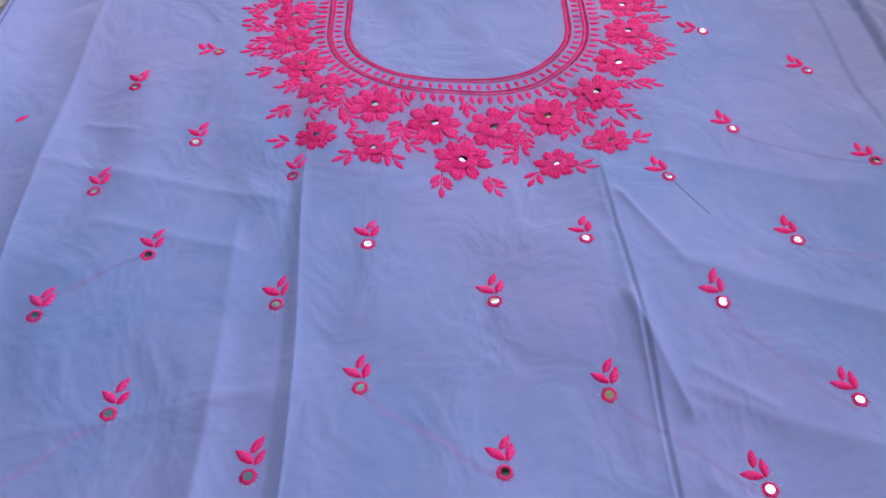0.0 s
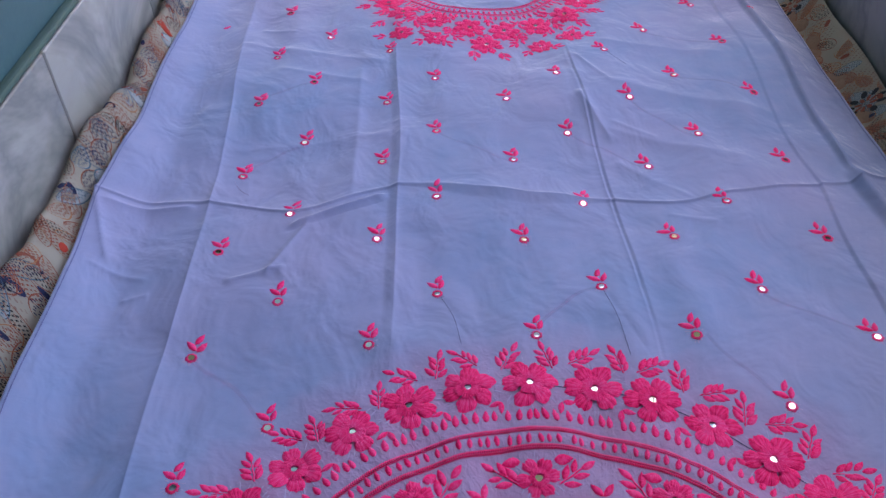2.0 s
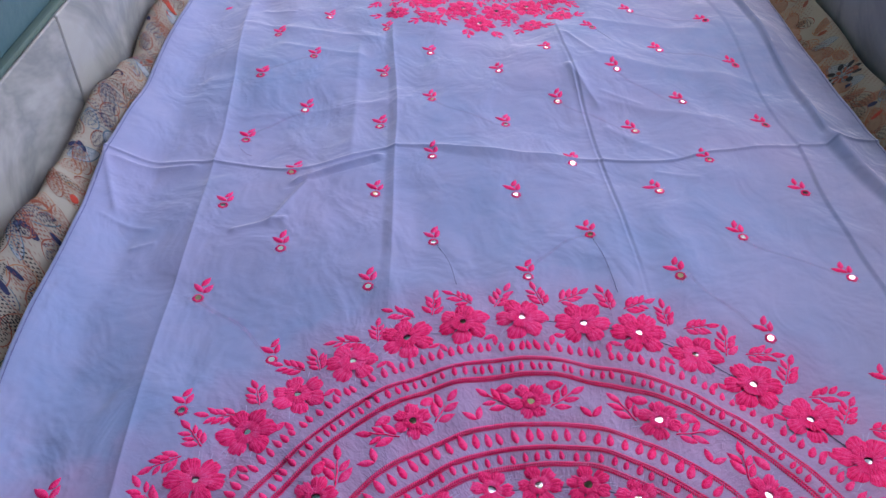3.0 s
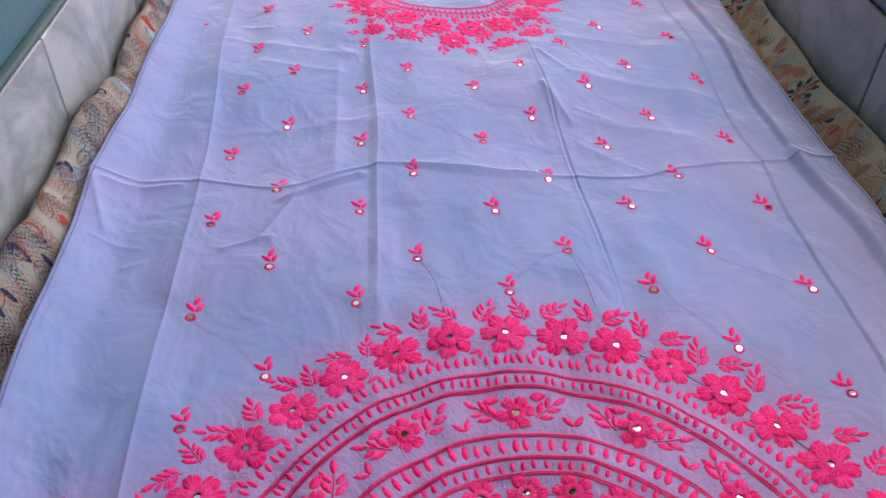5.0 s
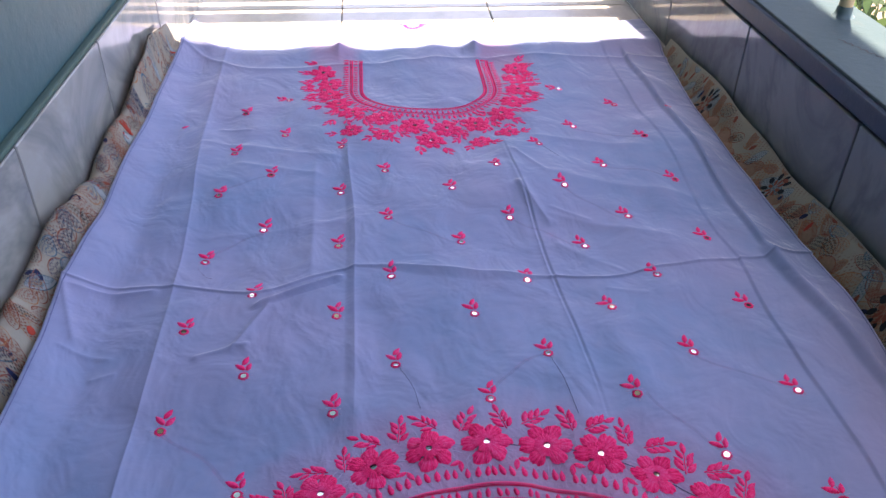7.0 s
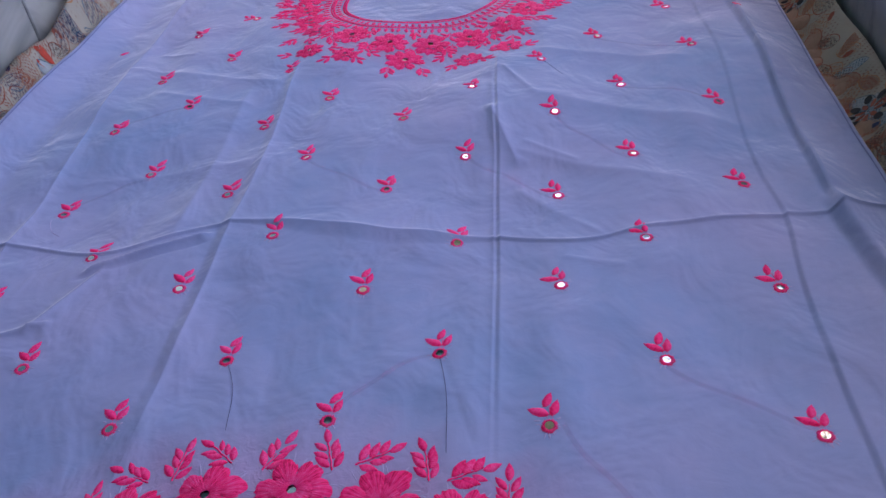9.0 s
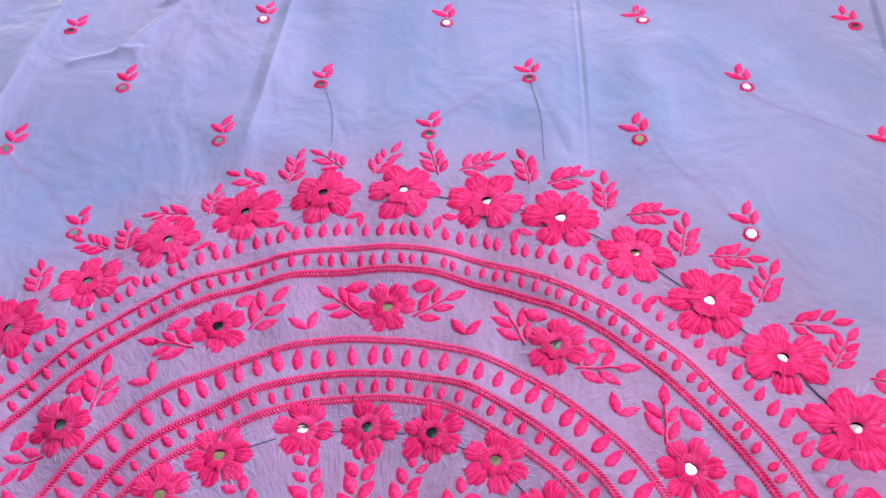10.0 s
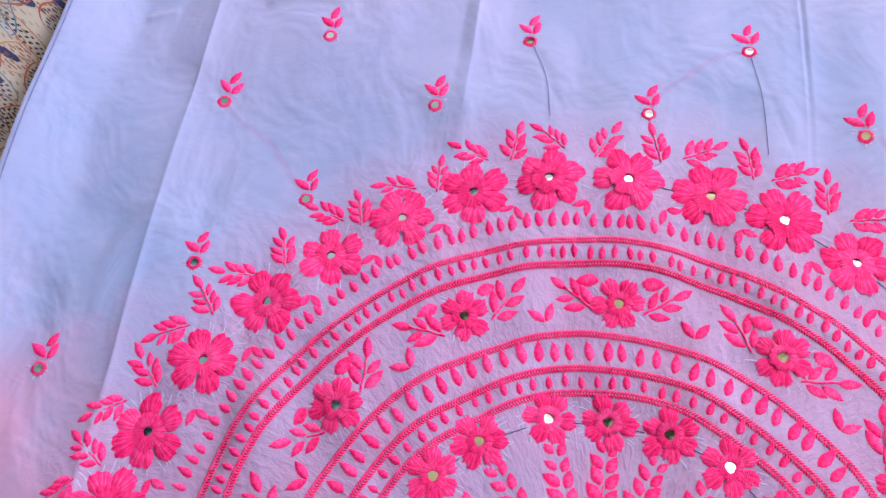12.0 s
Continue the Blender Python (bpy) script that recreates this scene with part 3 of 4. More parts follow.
def print_strip(edge, x0, x1, y0, y1, step, seed, warm):
    """Leaves printed along a strip that follows a wall; x0 and x1 are measured from the wall."""
    rng = random.Random(seed)
    y = y0
    while y < y1:
        x = x0 + rng.uniform(0, 0.010)
        while x < x1:
            if warm:
                line, dash, fill = rng.choice((("rust", "rust", "peach"), ("orange", "rust", "peach"), ("rust", "black", None), ("teal", "teal", "pale_blue"), ("orange", "orange", None)))
            else:
                line, dash, fill = rng.choice((("rust", "rust", None), ("orange", "rust", None), ("teal", "navy", None), ("rust", "navy", None), ("teal", "teal", "pale_blue"), ("rust", "black", None)))
            printed_leaf(rng, edge(y) + x, y + rng.uniform(-0.006, 0.006), rng.choice((70, 95, 110, 40, 150)) + rng.uniform(-12, 12), rng.uniform(0.026, 0.040), rng.uniform(0.010, 0.016), line, dash, fill)
            x += rng.uniform(0.012, 0.017)
        if rng.random() < 0.5:
            printed_oval(edge(y) + rng.uniform(x0, x1), y + 0.5 * step, rng.uniform(0, 180), 0.0050, 0.0028, rng.choice(("red", "navy", "rust")))
        y += step


print_strip(house_x, 0.014, 0.052, -0.42, 0.850, 0.020, 31, False)
print_strip(kerb_x, -0.062, -0.012, -0.10, 0.845, 0.020, 32, True)
for y in (0.090, 0.373, 0.640):
    printed_flower(kerb_x(y) - 0.030, y, 0.015)
for off, y, ink in ((0.022, 0.330, "navy"), (0.024, 0.388, "red"), (0.022, 0.186, "navy"), (0.030, 0.033, "navy"), (0.030, 0.070, "rust"), (0.026, 0.545, "red")):
    printed_oval(house_x(y) + off, y, 20, 0.0080, 0.0045, ink)


# ---- stitched shapes ----
def petal_mesh(name, r0, r1, half, jag, seed, puff=0.0013):
    """A satin-stitched petal that points along +x from the flower's middle; half is its half width in degrees."""
    rng = random.Random(seed)
    nu, nv = 15, 5
    vs, uvs = [], []
    edge = [rng.uniform(-jag, jag) for _ in range(nu)]
    lean, dent = rng.uniform(-0.06, 0.06), rng.uniform(-0.35, 0.35)
    for j in range(nv):
        v = j / (nv - 1)
        for i in range(nu):
            u = 2 * i / (nu - 1) - 1
            out = r1 * (1 - 0.36 * abs(u) ** 2.4) + edge[i] * 1.5 + (jag * 0.35 if i % 2 else -jag * 0.35) - 0.0022 * math.exp(-(((u - dent) / 0.16) ** 2))
            r = r0 + (out - r0) * v
            a = radians(half) * u * (0.80 + 0.34 * v - 0.16 * v * v) + lean * u * u
            rim = (1 - abs(u) ** 4) * (1 - (2 * v - 1) ** 4 * 0.9)
            z = -0.0004 + puff * max(rim, 0) ** 0.6 + (0.00016 if i % 2 else 0)
            vs.append((r * math.cos(a), r * math.sin(a), z))
            uvs.append((0.5 + 0.5 * u, 0.15 * v))
    return mesh_of(name, vs, grid_faces(nu, nv), PINK, uvs)


def core_mesh(name, r0, r1, lobes, seed, lift=0.0008):
    """The satin ring round the mirror, with an uneven, lobed rim."""
    rng = random.Random(seed)
    nu = 64
    rings = ((0.0, 0.0003), (0.10, 0.0007), (0.45, 0.0007), (0.85, 0.0006), (1.0, 0.0003))
    edge = [rng.uniform(0.80, 1.06) for _ in range(nu)]
    vs, uvs = [], []
    for v, z in rings:
        for i in range(nu):
            a = 2 * math.pi * i / nu
            out = r1 * edge[i] * (1 + 0.07 * math.cos(lobes * a)) * (1.03 if i % 2 else 0.97)
            r = r0 * (0.93 + 0.07 * math.sin(3 * a + seed)) * (1 - v) + out * v
            vs.append((r * math.cos(a), r * math.sin(a), lift + z + (0.00012 if i % 2 else 0)))
            uvs.append((i / nu * 5.0, 0.15 * v))
    return mesh_of(name, vs, grid_faces(nu, len(rings), True), PINK, uvs)


def leaf_mesh(name, length, width, seed, blunt=0.0):
    """A satin-stitched leaf from the origin along +x, pointed at its tip."""
    rng = random.Random(seed)
    nl, nw = 15, 5
    vs, uvs = [], []
    for j in range(nl):
        t = j / (nl - 1)
        w = width / 2 * (math.sin(math.pi * min(1, t * (1 - blunt) + blunt * t ** 0.6) ** 0.85) ** 0.8) * (1 + rng.uniform(-0.07, 0.06) + (0.03 if j % 2 else -0.03)) + 0.0002
        for i in range(nw):
            s = 2 * i / (nw - 1) - 1
            z = -0.0002 + 0.0010 * (1 - abs(s) ** 2.5) * (0.35 + 0.65 * math.sin(math.pi * t) ** 0.5)
            vs.append((length * t + 0.06 * length * abs(s) * (1 - t), w * s + 0.07 * length * t * t, z))
            uvs.append((t, 0.5 + 0.18 * s))
    fs = grid_faces(nw, nl)
    for t, side in ((0.96, 0), (0.25, 1), (0.45, -1), (0.62, 1), (0.8, -1)):
        x, y = length * t, 0.07 * length * t * t + side * width * 0.36 * math.sin(math.pi * t)
        stitch(vs, fs, uvs, (x, y), (x + rng.uniform(0.0006, 0.0012), y + side * rng.uniform(0.0003, 0.0008) + rng.uniform(-0.0003, 0.0003)), 0.00028, 0.0004)
    return mesh_of(name, vs, fs, LEAF_PINK, uvs)


def stitch(vs, fs, uvs, p, q, w, h):
    """Adds one thread from p to q as a low rounded bar."""
    (px, py), (qx, qy) = p, q
    n = math.hypot(qx - px, qy - py) or 1e-6
    ax, ay = (qx - px) / n, (qy - py) / n
    k = len(vs)
    for t, s, z in ((0, 0, -0.0003), (0.25, 1, 0.0), (0.25, 0, h), (0.25, -1, 0.0), (0.75, 1, 0.0), (0.75, 0, h), (0.75, -1, 0.0), (1, 0, -0.0003)):
        vs.append((px + ax * n * t - ay * w * s, py + ay * n * t + ax * w * s, z))
        uvs.append((t * 0.3, s * 0.2))
    for f in ((0, 2, 1), (0, 3, 2), (1, 2, 5, 4), (2, 3, 6, 5), (4, 5, 7), (5, 6, 7)):
        fs.append(tuple(k + i for i in f))


def threads_mesh(name, runs, w=0.0007, h=0.0009):
    """One raised thread along each run of points, pinched from stitch to stitch."""
    vs, fs, uvs = [], [], []
    for run in runs:
        k = len(vs)
        for i, (x, y) in enumerate(run):
            (ax, ay), (bx, by) = run[max(i - 1, 0)], run[min(i + 1, len(run) - 1)]
            n = math.hypot(bx - ax, by - ay) or 1e-6
            nx, ny = -(by - ay) / n, (bx - ax) / n
            ww = w * (1.15 if i % 2 else 0.8)
            for side, z in ((-1.0, 0.0), (-0.45, h), (0.45, h), (1.0, 0.0)):
                vs.append((x + nx * ww * side, y + ny * ww * side, z))
                uvs.append((i * 0.07, 0.5 + 0.2 * side))
        fs += [tuple(k + q for q in f) for f in grid_faces(4, len(run))]
    return mesh_of(name, vs, fs, CHAIN_PINK, uvs)


def disc_mesh(name, r, mat, n=18):
    vs = [(0, 0, 0.0004)] + [(r * math.cos(a), r * math.sin(a), z) for z in (0.0004, -0.0006) for a in (2 * math.pi * i / n for i in range(n))]
    fs = [(0, 1 + i, 1 + (i + 1) % n) for i in range(n)] + [(1 + i, 1 + n + i, 1 + n + (i + 1) % n, 1 + (i + 1) % n) for i in range(n)]
    return mesh_of(name, vs, fs, mat, smooth=False)


def ring_threads(name, r0, r1, n, seed):
    """Buttonhole stitches that hold a small mirror, with a raised rim."""
    rng = random.Random(seed)
    vs, fs, uvs = [], [], []
    for i in range(n):
        a = 2 * math.pi * i / n + rng.uniform(-0.05, 0.05)
        b = a + rng.uniform(-0.1, 0.1)
        o = r1 * rng.uniform(0.92, 1.1)
        stitch(vs, fs, uvs, (r0 * math.cos(a), r0 * math.sin(a)), (o * math.cos(b), o * math.sin(b)), 0.0006, 0.0009)
        c = a + 2.3 * math.pi / n
        rm = (r0 + r1) / 2
        stitch(vs, fs, uvs, (rm * math.cos(a), rm * math.sin(a)), (rm * math.cos(c), rm * math.sin(c)), 0.0007, 0.0010)
    return vs, fs, uvs


GX, GY = np.arange(-0.52, 0.50, 0.003), np.arange(-0.66, 1.12, 0.003)
GZ = cloth_z(*np.meshgrid(GX, GY))


def height(x, y):
    u, v = min(max((x - GX[0]) / 0.003, 0), len(GX) - 2.01), min(max((y - GY[0]) / 0.003, 0), len(GY) - 2.01)
    i, j = int(u), int(v)
    u, v = u - i, v - j
    return float((GZ[j, i] * (1 - u) + GZ[j, i + 1] * u) * (1 - v) + (GZ[j + 1, i] * (1 - u) + GZ[j + 1, i + 1] * u) * v)


def on_cloth(x, y, turn=0.0, scale=1.0, ahead=0.0):
    """A pose on the cloth at (x, y), turned by degrees; it lies in the surface that is found ahead metres along it."""
    e = 0.006
    c, s = math.cos(radians(turn)) * ahead, math.sin(radians(turn)) * ahead
    gx = (height(x + c + e, y + s) - height(x + c - e, y + s)) / (2 * e)
    gy = (height(x + c, y + s + e) - height(x + c, y + s - e)) / (2 * e)
    z = height(x + c, y + s) - gx * c - gy * s
    up = Vector((-gx, -gy, 1)).normalized()
    side = Vector((1, 0, gx)).normalized()
    m = Matrix((side, up.cross(side), up)).transposed().to_4x4()
    return Matrix.Translation((x, y, z + 0.0002)) @ m @ pose(0, 0, 0, 0, 0, turn) @ Matrix.Scale(scale, 4)


def laid(name, me, parent, lx, ly, turn, scale, ahead):
    """A piece under a part, at a place given in the part's frame, laid on the cloth by itself."""
    m = parent.matrix_basis
    w = m @ Vector((lx, ly, 0))
    a = math.degrees(math.atan2(m[1][0], m[0][0]))
    k = m.to_scale()[0]
    return part(name, me, parent, m.inverted() @ on_cloth(w.x, w.y, a + turn, k * scale, ahead * k * scale))


rnd = random.Random(11)
MIRROR_BIG, MIRROR_SMALL = disc_mesh("mirror", 0.0039, MIRROR), disc_mesh("mirror", 0.0031, MIRROR)


def mirror_under(parent, me, lift, tilt=5.0):
    part("mirror", me, parent, pose(0, 0, lift, rnd.gauss(0, tilt), rnd.gauss(0, tilt), 0), "small round shisha mirror")


PETALS = {
    "big": [petal_mesh("petal", 0.0085, 0.0268, 32, 0.0007, s, 0.0017) for s in (1, 2, 3)],
    "neck": [petal_mesh("petal", 0.0095, 0.0240, 25, 0.0006, s, 0.0013) for s in (4, 5, 6)],
    "small": [petal_mesh("petal", 0.0070, 0.0200, 31, 0.0007, s, 0.0014) for s in (7, 8, 9)],
}
CORES = {
    "big": [core_mesh("core", 0.0034, 0.0142, 6, s, 0.0014) for s in (1, 2, 3)],
    "neck": [core_mesh("core", 0.0034, 0.0130, 12, s, 0.0012) for s in (4, 5)],
    "small": [core_mesh("core", 0.0036, 0.0098, 8, s, 0.0012) for s in (7, 8)],
}
LEAF = [leaf_mesh("leaf", 0.0140, 0.0058, s) for s in range(4)]
LEAF_S = [leaf_mesh("leaf", 0.0122, 0.0053, s + 10) for s in range(4)]
LEAF_FAT = [leaf_mesh("leaf", 0.0146, 0.0082, s + 50, 0.15) for s in range(4)]
DROP = [leaf_mesh("leaflet", 0.0118, 0.0054, s + 20, 0.3) for s in range(4)]
DROP_S = [leaf_mesh("leaflet", 0.0090, 0.0046, s + 30, 0.3) for s in range(4)]
DROP_L = [leaf_mesh("leaflet", 0.0148, 0.0060, s + 40, 0.3) for s in range(4)]


def pulls(parent, r, length, n, seed, stretch=0.0):
    """Short ridges of cotton drawn up by the stitches, radiating from a piece of embroidery and lying on the cloth."""
    rng = random.Random(seed)
    vs, fs, uvs = [], [], []
    for i in range(n):
        a = 2 * math.pi * (i + rng.uniform(-0.35, 0.35)) / n
        b = a + rng.uniform(-0.18, 0.18)
        q = r + length * rng.uniform(0.35, 1.2)
        oy = stretch * max(math.sin(a), 0)
        stitch(vs, fs, uvs, (r * 0.85 * math.cos(a), r * 0.85 * math.sin(a) + oy), (q * math.cos(b), q * math.sin(b) + oy), rng.uniform(0.0003, 0.0007), rng.uniform(0.0003, 0.0006))
    m, first = parent.matrix_basis, len(PULL_V)
    for x, y, z in vs:
        w = m @ Vector((x, y, 0))
        PULL_V.append((w.x, w.y, height(w.x, w.y) + max(z, 0) - 0.00005))
    PULL_F.extend(tuple(first + q for q in f) for f in fs)


PULL_V, PULL_F = [], []
PULLS = {"big": (0.0235, 0.0090, 26), "neck": (0.0215, 0.0070, 22), "small": (0.0175, 0.0070, 22)}


def flower(x, y, kind="big", scale=1.0, turn=None, count=6):
    """Core ring with a mirror in it and satin petals round it."""
    turn = rnd.uniform(0, 60) if turn is None else turn
    f = part("flower", rnd.choice(CORES[kind]), cloth, on_cloth(x, y, turn, scale))
    for i in range(count):
        s = rnd.uniform(0.93, 1.06)
        laid("petal", rnd.choice(PETALS[kind]), f, 0, 0, i * 360 / count + rnd.uniform(-6, 6), s, 0.016).location.z += rnd.uniform(0, 0.0004)
    pulls(f, *PULLS[kind], int(1e4 * (x + 2 * y)))
    mirror_under(f, MIRROR_BIG, 0.0003 / scale, 9.0 if kind == "neck" else 3.0)
    return f


STEM = {}


def sprig(x, y, turn, pairs=2, gap=0.0078, leaf=None, tip=True, scale=1.0, bend=0.0):
    """A stem from its foot at (x, y) along turn, with leaves in pairs and one at its tip."""
    leaf = leaf or LEAF
    key = (pairs, round(gap, 4), tip)
    if key not in STEM:
        STEM[key] = threads_mesh("stem", [[(i * gap * 0.25, 0.0003 * math.sin(i)) for i in range(4 * pairs + (3 if tip else 1))]], 0.0007, 0.0006)
    s = part("sprig", STEM[key], cloth, on_cloth(x, y, turn, scale))
    for i in range(pairs):
        for side in (-1, 1):
            k = rnd.uniform(0.85, 1.1) * (1.0 - 0.08 * i)
            laid("leaf", rnd.choice(leaf), s, gap * (i + 0.25 + 0.2 * (side > 0)), side * 0.0012, side * rnd.uniform(28, 44) + bend, k, 0.006)
    if tip:
        laid("leaf", rnd.choice(leaf), s, gap * pairs + 0.002, 0, rnd.uniform(-12, 12) + bend, 0.95, 0.006)
    return s


# ---- scattered motifs ----
def motif_ring():
    vs, fs, uvs = ring_threads("motif", 0.0022, 0.0057, 24, 2)
    for p, q in (((-0.0006, 0.0058), (-0.0010, 0.0125)), ((0.0012, 0.0058), (0.0014, 0.0175)), ((0.0026, 0.0055), (0.0032, 0.0125))):
        stitch(vs, fs, uvs, p, q, 0.00025, 0.0004)
    return mesh_of("motif", vs, fs, CHAIN_PINK, uvs)


MOTIF = motif_ring()


def motif(x, y, turn=0.0, mirror=True):
    """Three leaves above a small stitched mirror."""
    m = part("motif", MOTIF, cloth, on_cloth(x, y, turn + rnd.uniform(-5, 5)))
    if mirror:
        mirror_under(m, MIRROR_SMALL, 0.0001, 6.0)
    pulls(m, 0.0052, 0.0045, 18, int(1e4 * (x + 2 * y)), 0.012)
    for lx, ly, a, s in ((0.0012, 0.0080, 146, 1.22), (-0.0026, 0.0146, 58, 1.06), (0.0020, 0.0070, 66, 1.04)):
        laid("leaf", rnd.choice(LEAF_S), m, lx, ly, a + rnd.uniform(-8, 8), s * rnd.uniform(0.9, 1.08), 0.006)


# columns across the cloth, rows down it
for x, ys in (
    (-0.315, (0.390, 0.256, 0.118, -0.017)),
    (-0.250, (0.446, 0.320, 0.181)),
    (-0.154, (0.528, 0.404, 0.274, 0.138, -0.004)),
    (-0.091, (0.456, 0.333, 0.204, 0.062)),
    (0.000, (0.399, 0.274, 0.136, 0.000)),
    (0.070, (0.451, 0.326, 0.196, 0.061)),
    (0.157, (0.393, 0.263, 0.132)),
    (0.226, (0.452, 0.319, 0.187, 0.056)),
    (0.317, (0.403, 0.267, 0.130)),
):
    for y in ys:
        motif(x + rnd.uniform(-0.001, 0.001), y, -8 if x < -0.2 else 14 if x > 0.1 else 0)
for x, y, turn in ((-0.245, 0.048, 0), (-0.237, -0.089, 0), (-0.302, -0.150, 0), (-0.388, -0.237, -10), (-0.309, 0.514, -8), (-0.240, 0.572, -8), (-0.307, 0.645, -10),
                   (0.146, -0.006, 5), (0.211, -0.081, 5), (0.311, -0.010, 12), (0.296, -0.139, 8), (0.372, -0.236, 8), (0.143, 0.518, 25), (0.209, 0.577, 25), (0.309, 0.529, 22), (0.296, 0.657, 30),
                   (0.213, 0.714, 60), (-0.242, 0.698, 60)):
    motif(x, y, turn)
for x, y, turn in ((-0.400, 0.600, 35), (0.378, 0.616, 140)):
    part("leaf", LEAF_S[0], cloth, on_cloth(x, y, turn))
# the back neckline's spray at the far edge of the cloth
for i in range(11):
    a = 180 + 18 * i
    part("leaflet", DROP[i % 4], cloth, on_cloth(-0.020 + 0.012 * math.cos(radians(a)), 1.020 + 0.012 * math.sin(radians(a)), a))
for side in (-1, 1):
    part("leaf", LEAF_S[1], cloth, on_cloth(-0.020 + 0.018 * side, 1.020, 90 - 85 * side))


def trail(p, q, sag):
    """A loose run of thread behind the thin cloth, seen faintly through it."""
    (px, py), (qx, qy) = p, q
    n = math.hypot(qx - px, qy - py)
    vs, fs, uvs = [], [], []
    for i in range(25):
        t = i / 24
        off = sag * math.sin(math.pi * t) + 0.002 * math.sin(9 * t)
        x, y = px + (qx - px) * t + (qy - py) / n * off, py + (qy - py) * t - (qx - px) / n * off
        for side in (-1, 1):
            w = 0.0019 * side
            a, b = x - (qy - py) / n * w, y + (qx - px) / n * w
            vs.append((a, b, float(cloth_z(a, b)) + 0.0004))
            uvs.append((t, 0.5 + side * 0.5))
    for i in range(24):
        fs.append((2 * i, 2 * i + 1, 2 * i + 3, 2 * i + 2))
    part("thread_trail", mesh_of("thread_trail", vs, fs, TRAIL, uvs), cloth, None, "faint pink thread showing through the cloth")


for p, q, sag in (((0.155, 0.39), (0.225, 0.312), 0.004), ((-0.089, 0.33), (0.0, 0.27), 0.003), ((0.225, 0.448), (0.317, 0.405), -0.004), ((-0.25, 0.444), (-0.317, 0.39), 0.006), ((-0.25, 0.312), (-0.317, 0.257), 0.006),
                  ((0.071, 0.061), (0.0, 0.0), 0.012), ((0.155, -0.005), (0.215, -0.081), 0.003), ((-0.317, -0.018), (-0.237, -0.086), -0.004), ((0.225, 0.05), (0.317, -0.008), 0.003), ((0.071, 0.326), (0.155, 0.259), 0.003),
                  ((0.204, 0.573), (0.303, 0.528), 0.002)):
    trail(p, q, sag)


# ---- medallion ----
def chain_ring(name, cx, cy, r, a0, a1, width=0.0044, step=0.0019):
    """A band of overlapping slanted stitches round an arc; angles in degrees."""
    vs, fs, uvs = [], [], []
    n = round(abs(radians(a1 - a0)) * r / step)
    for i in range(n + 1):
        a = radians(a0 + (a1 - a0) * i / n)
        wob = 0.0012 * math.sin(5 * a) + 0.0008 * math.sin(11 * a + r * 40)
        for side in (-1, 1):
            p, q = r + wob, r + wob + side * width * 0.62
            da = step / r
            stitch(vs, fs, uvs, (cx + q * math.cos(a - da * 0.7), cy + q * math.sin(a - da * 0.7)), (cx + (p - side * 0.0004) * math.cos(a + da * 0.6), cy + (p - side * 0.0004) * math.sin(a + da * 0.6)), 0.00062, 0.0009)
    v = np.array(vs)
    v[:, 2] += cloth_z(v[:, 0], v[:, 1]) + 0.0004
    return mesh_of(name, v, fs, CHAIN_PINK, uvs)


for r in (0.2500, 0.2335, 0.1850, 0.1625, 0.1475):
    part("chain_stitch_ring", chain_ring("chain_stitch_ring", MX, MY, r, -12, 192), cloth)


def leaflets(r, spacing, kinds, slant, a0=-10, a1=190):
    """Loose leaflets round a circle, tips outward."""
    n = round(radians(a1 - a0) * r / spacing)
    for i in range(n + 1):
        a = a0 + (a1 - a0) * i / n + rnd.uniform(-0.4, 0.4)
        rr = r + rnd.uniform(-0.0009, 0.0009)
        x, y = MX + rr * math.cos(radians(a)), MY + rr * math.sin(radians(a))
        part("leaflet", rnd.choice(kinds), cloth, on_cloth(x, y, a + slant * (1 if a < 90 else -1) + rnd.uniform(-9, 9), rnd.uniform(0.88, 1.1)))


leaflets(0.2600, 0.0088, DROP, 10)
leaflets(0.2378, 0.0086, DROP_S, 8)
leaflets(0.1680, 0.0106, DROP_L, 4)
leaflets(0.1512, 0.0097, DROP_S, 4)

# outer flowers, then their sprigs and small leaf pairs
OUTER = ((-0.317, -0.366), (-0.313, -0.316), (-0.300, -0.268), (-0.276, -0.218), (-0.244, -0.172), (-0.208, -0.133), (-0.163, -0.100), (-0.116, -0.075), (-0.065, -0.060), (-0.011, -0.055), (0.045, -0.061), (0.093, -0.074),
         (0.139, -0.098), (0.181, -0.131), (0.217, -0.168), (0.246, -0.211), (0.274, -0.262), (0.290, -0.314), (0.294, -0.368))
for x, y in OUTER:
    flower(x, y, "big", rnd.uniform(0.90, 0.98))
for (x, y), (p, q) in zip(OUTER, OUTER[1:]):
    mx, my = (x + p) / 2, (y + q) / 2
    a = math.degrees(math.atan2(my + 0.373, mx + 0.009))
    c, s = math.cos(radians(a)), math.sin(radians(a))
    for k, turn in ((0.0, a + (100 if a > 90 else -100)), (0.0, a + 180)):
        part("leaflet", rnd.choice(LEAF_S), cloth, on_cloth(mx - 0.016 * c, my - 0.016 * s, turn + rnd.uniform(-15, 15)))
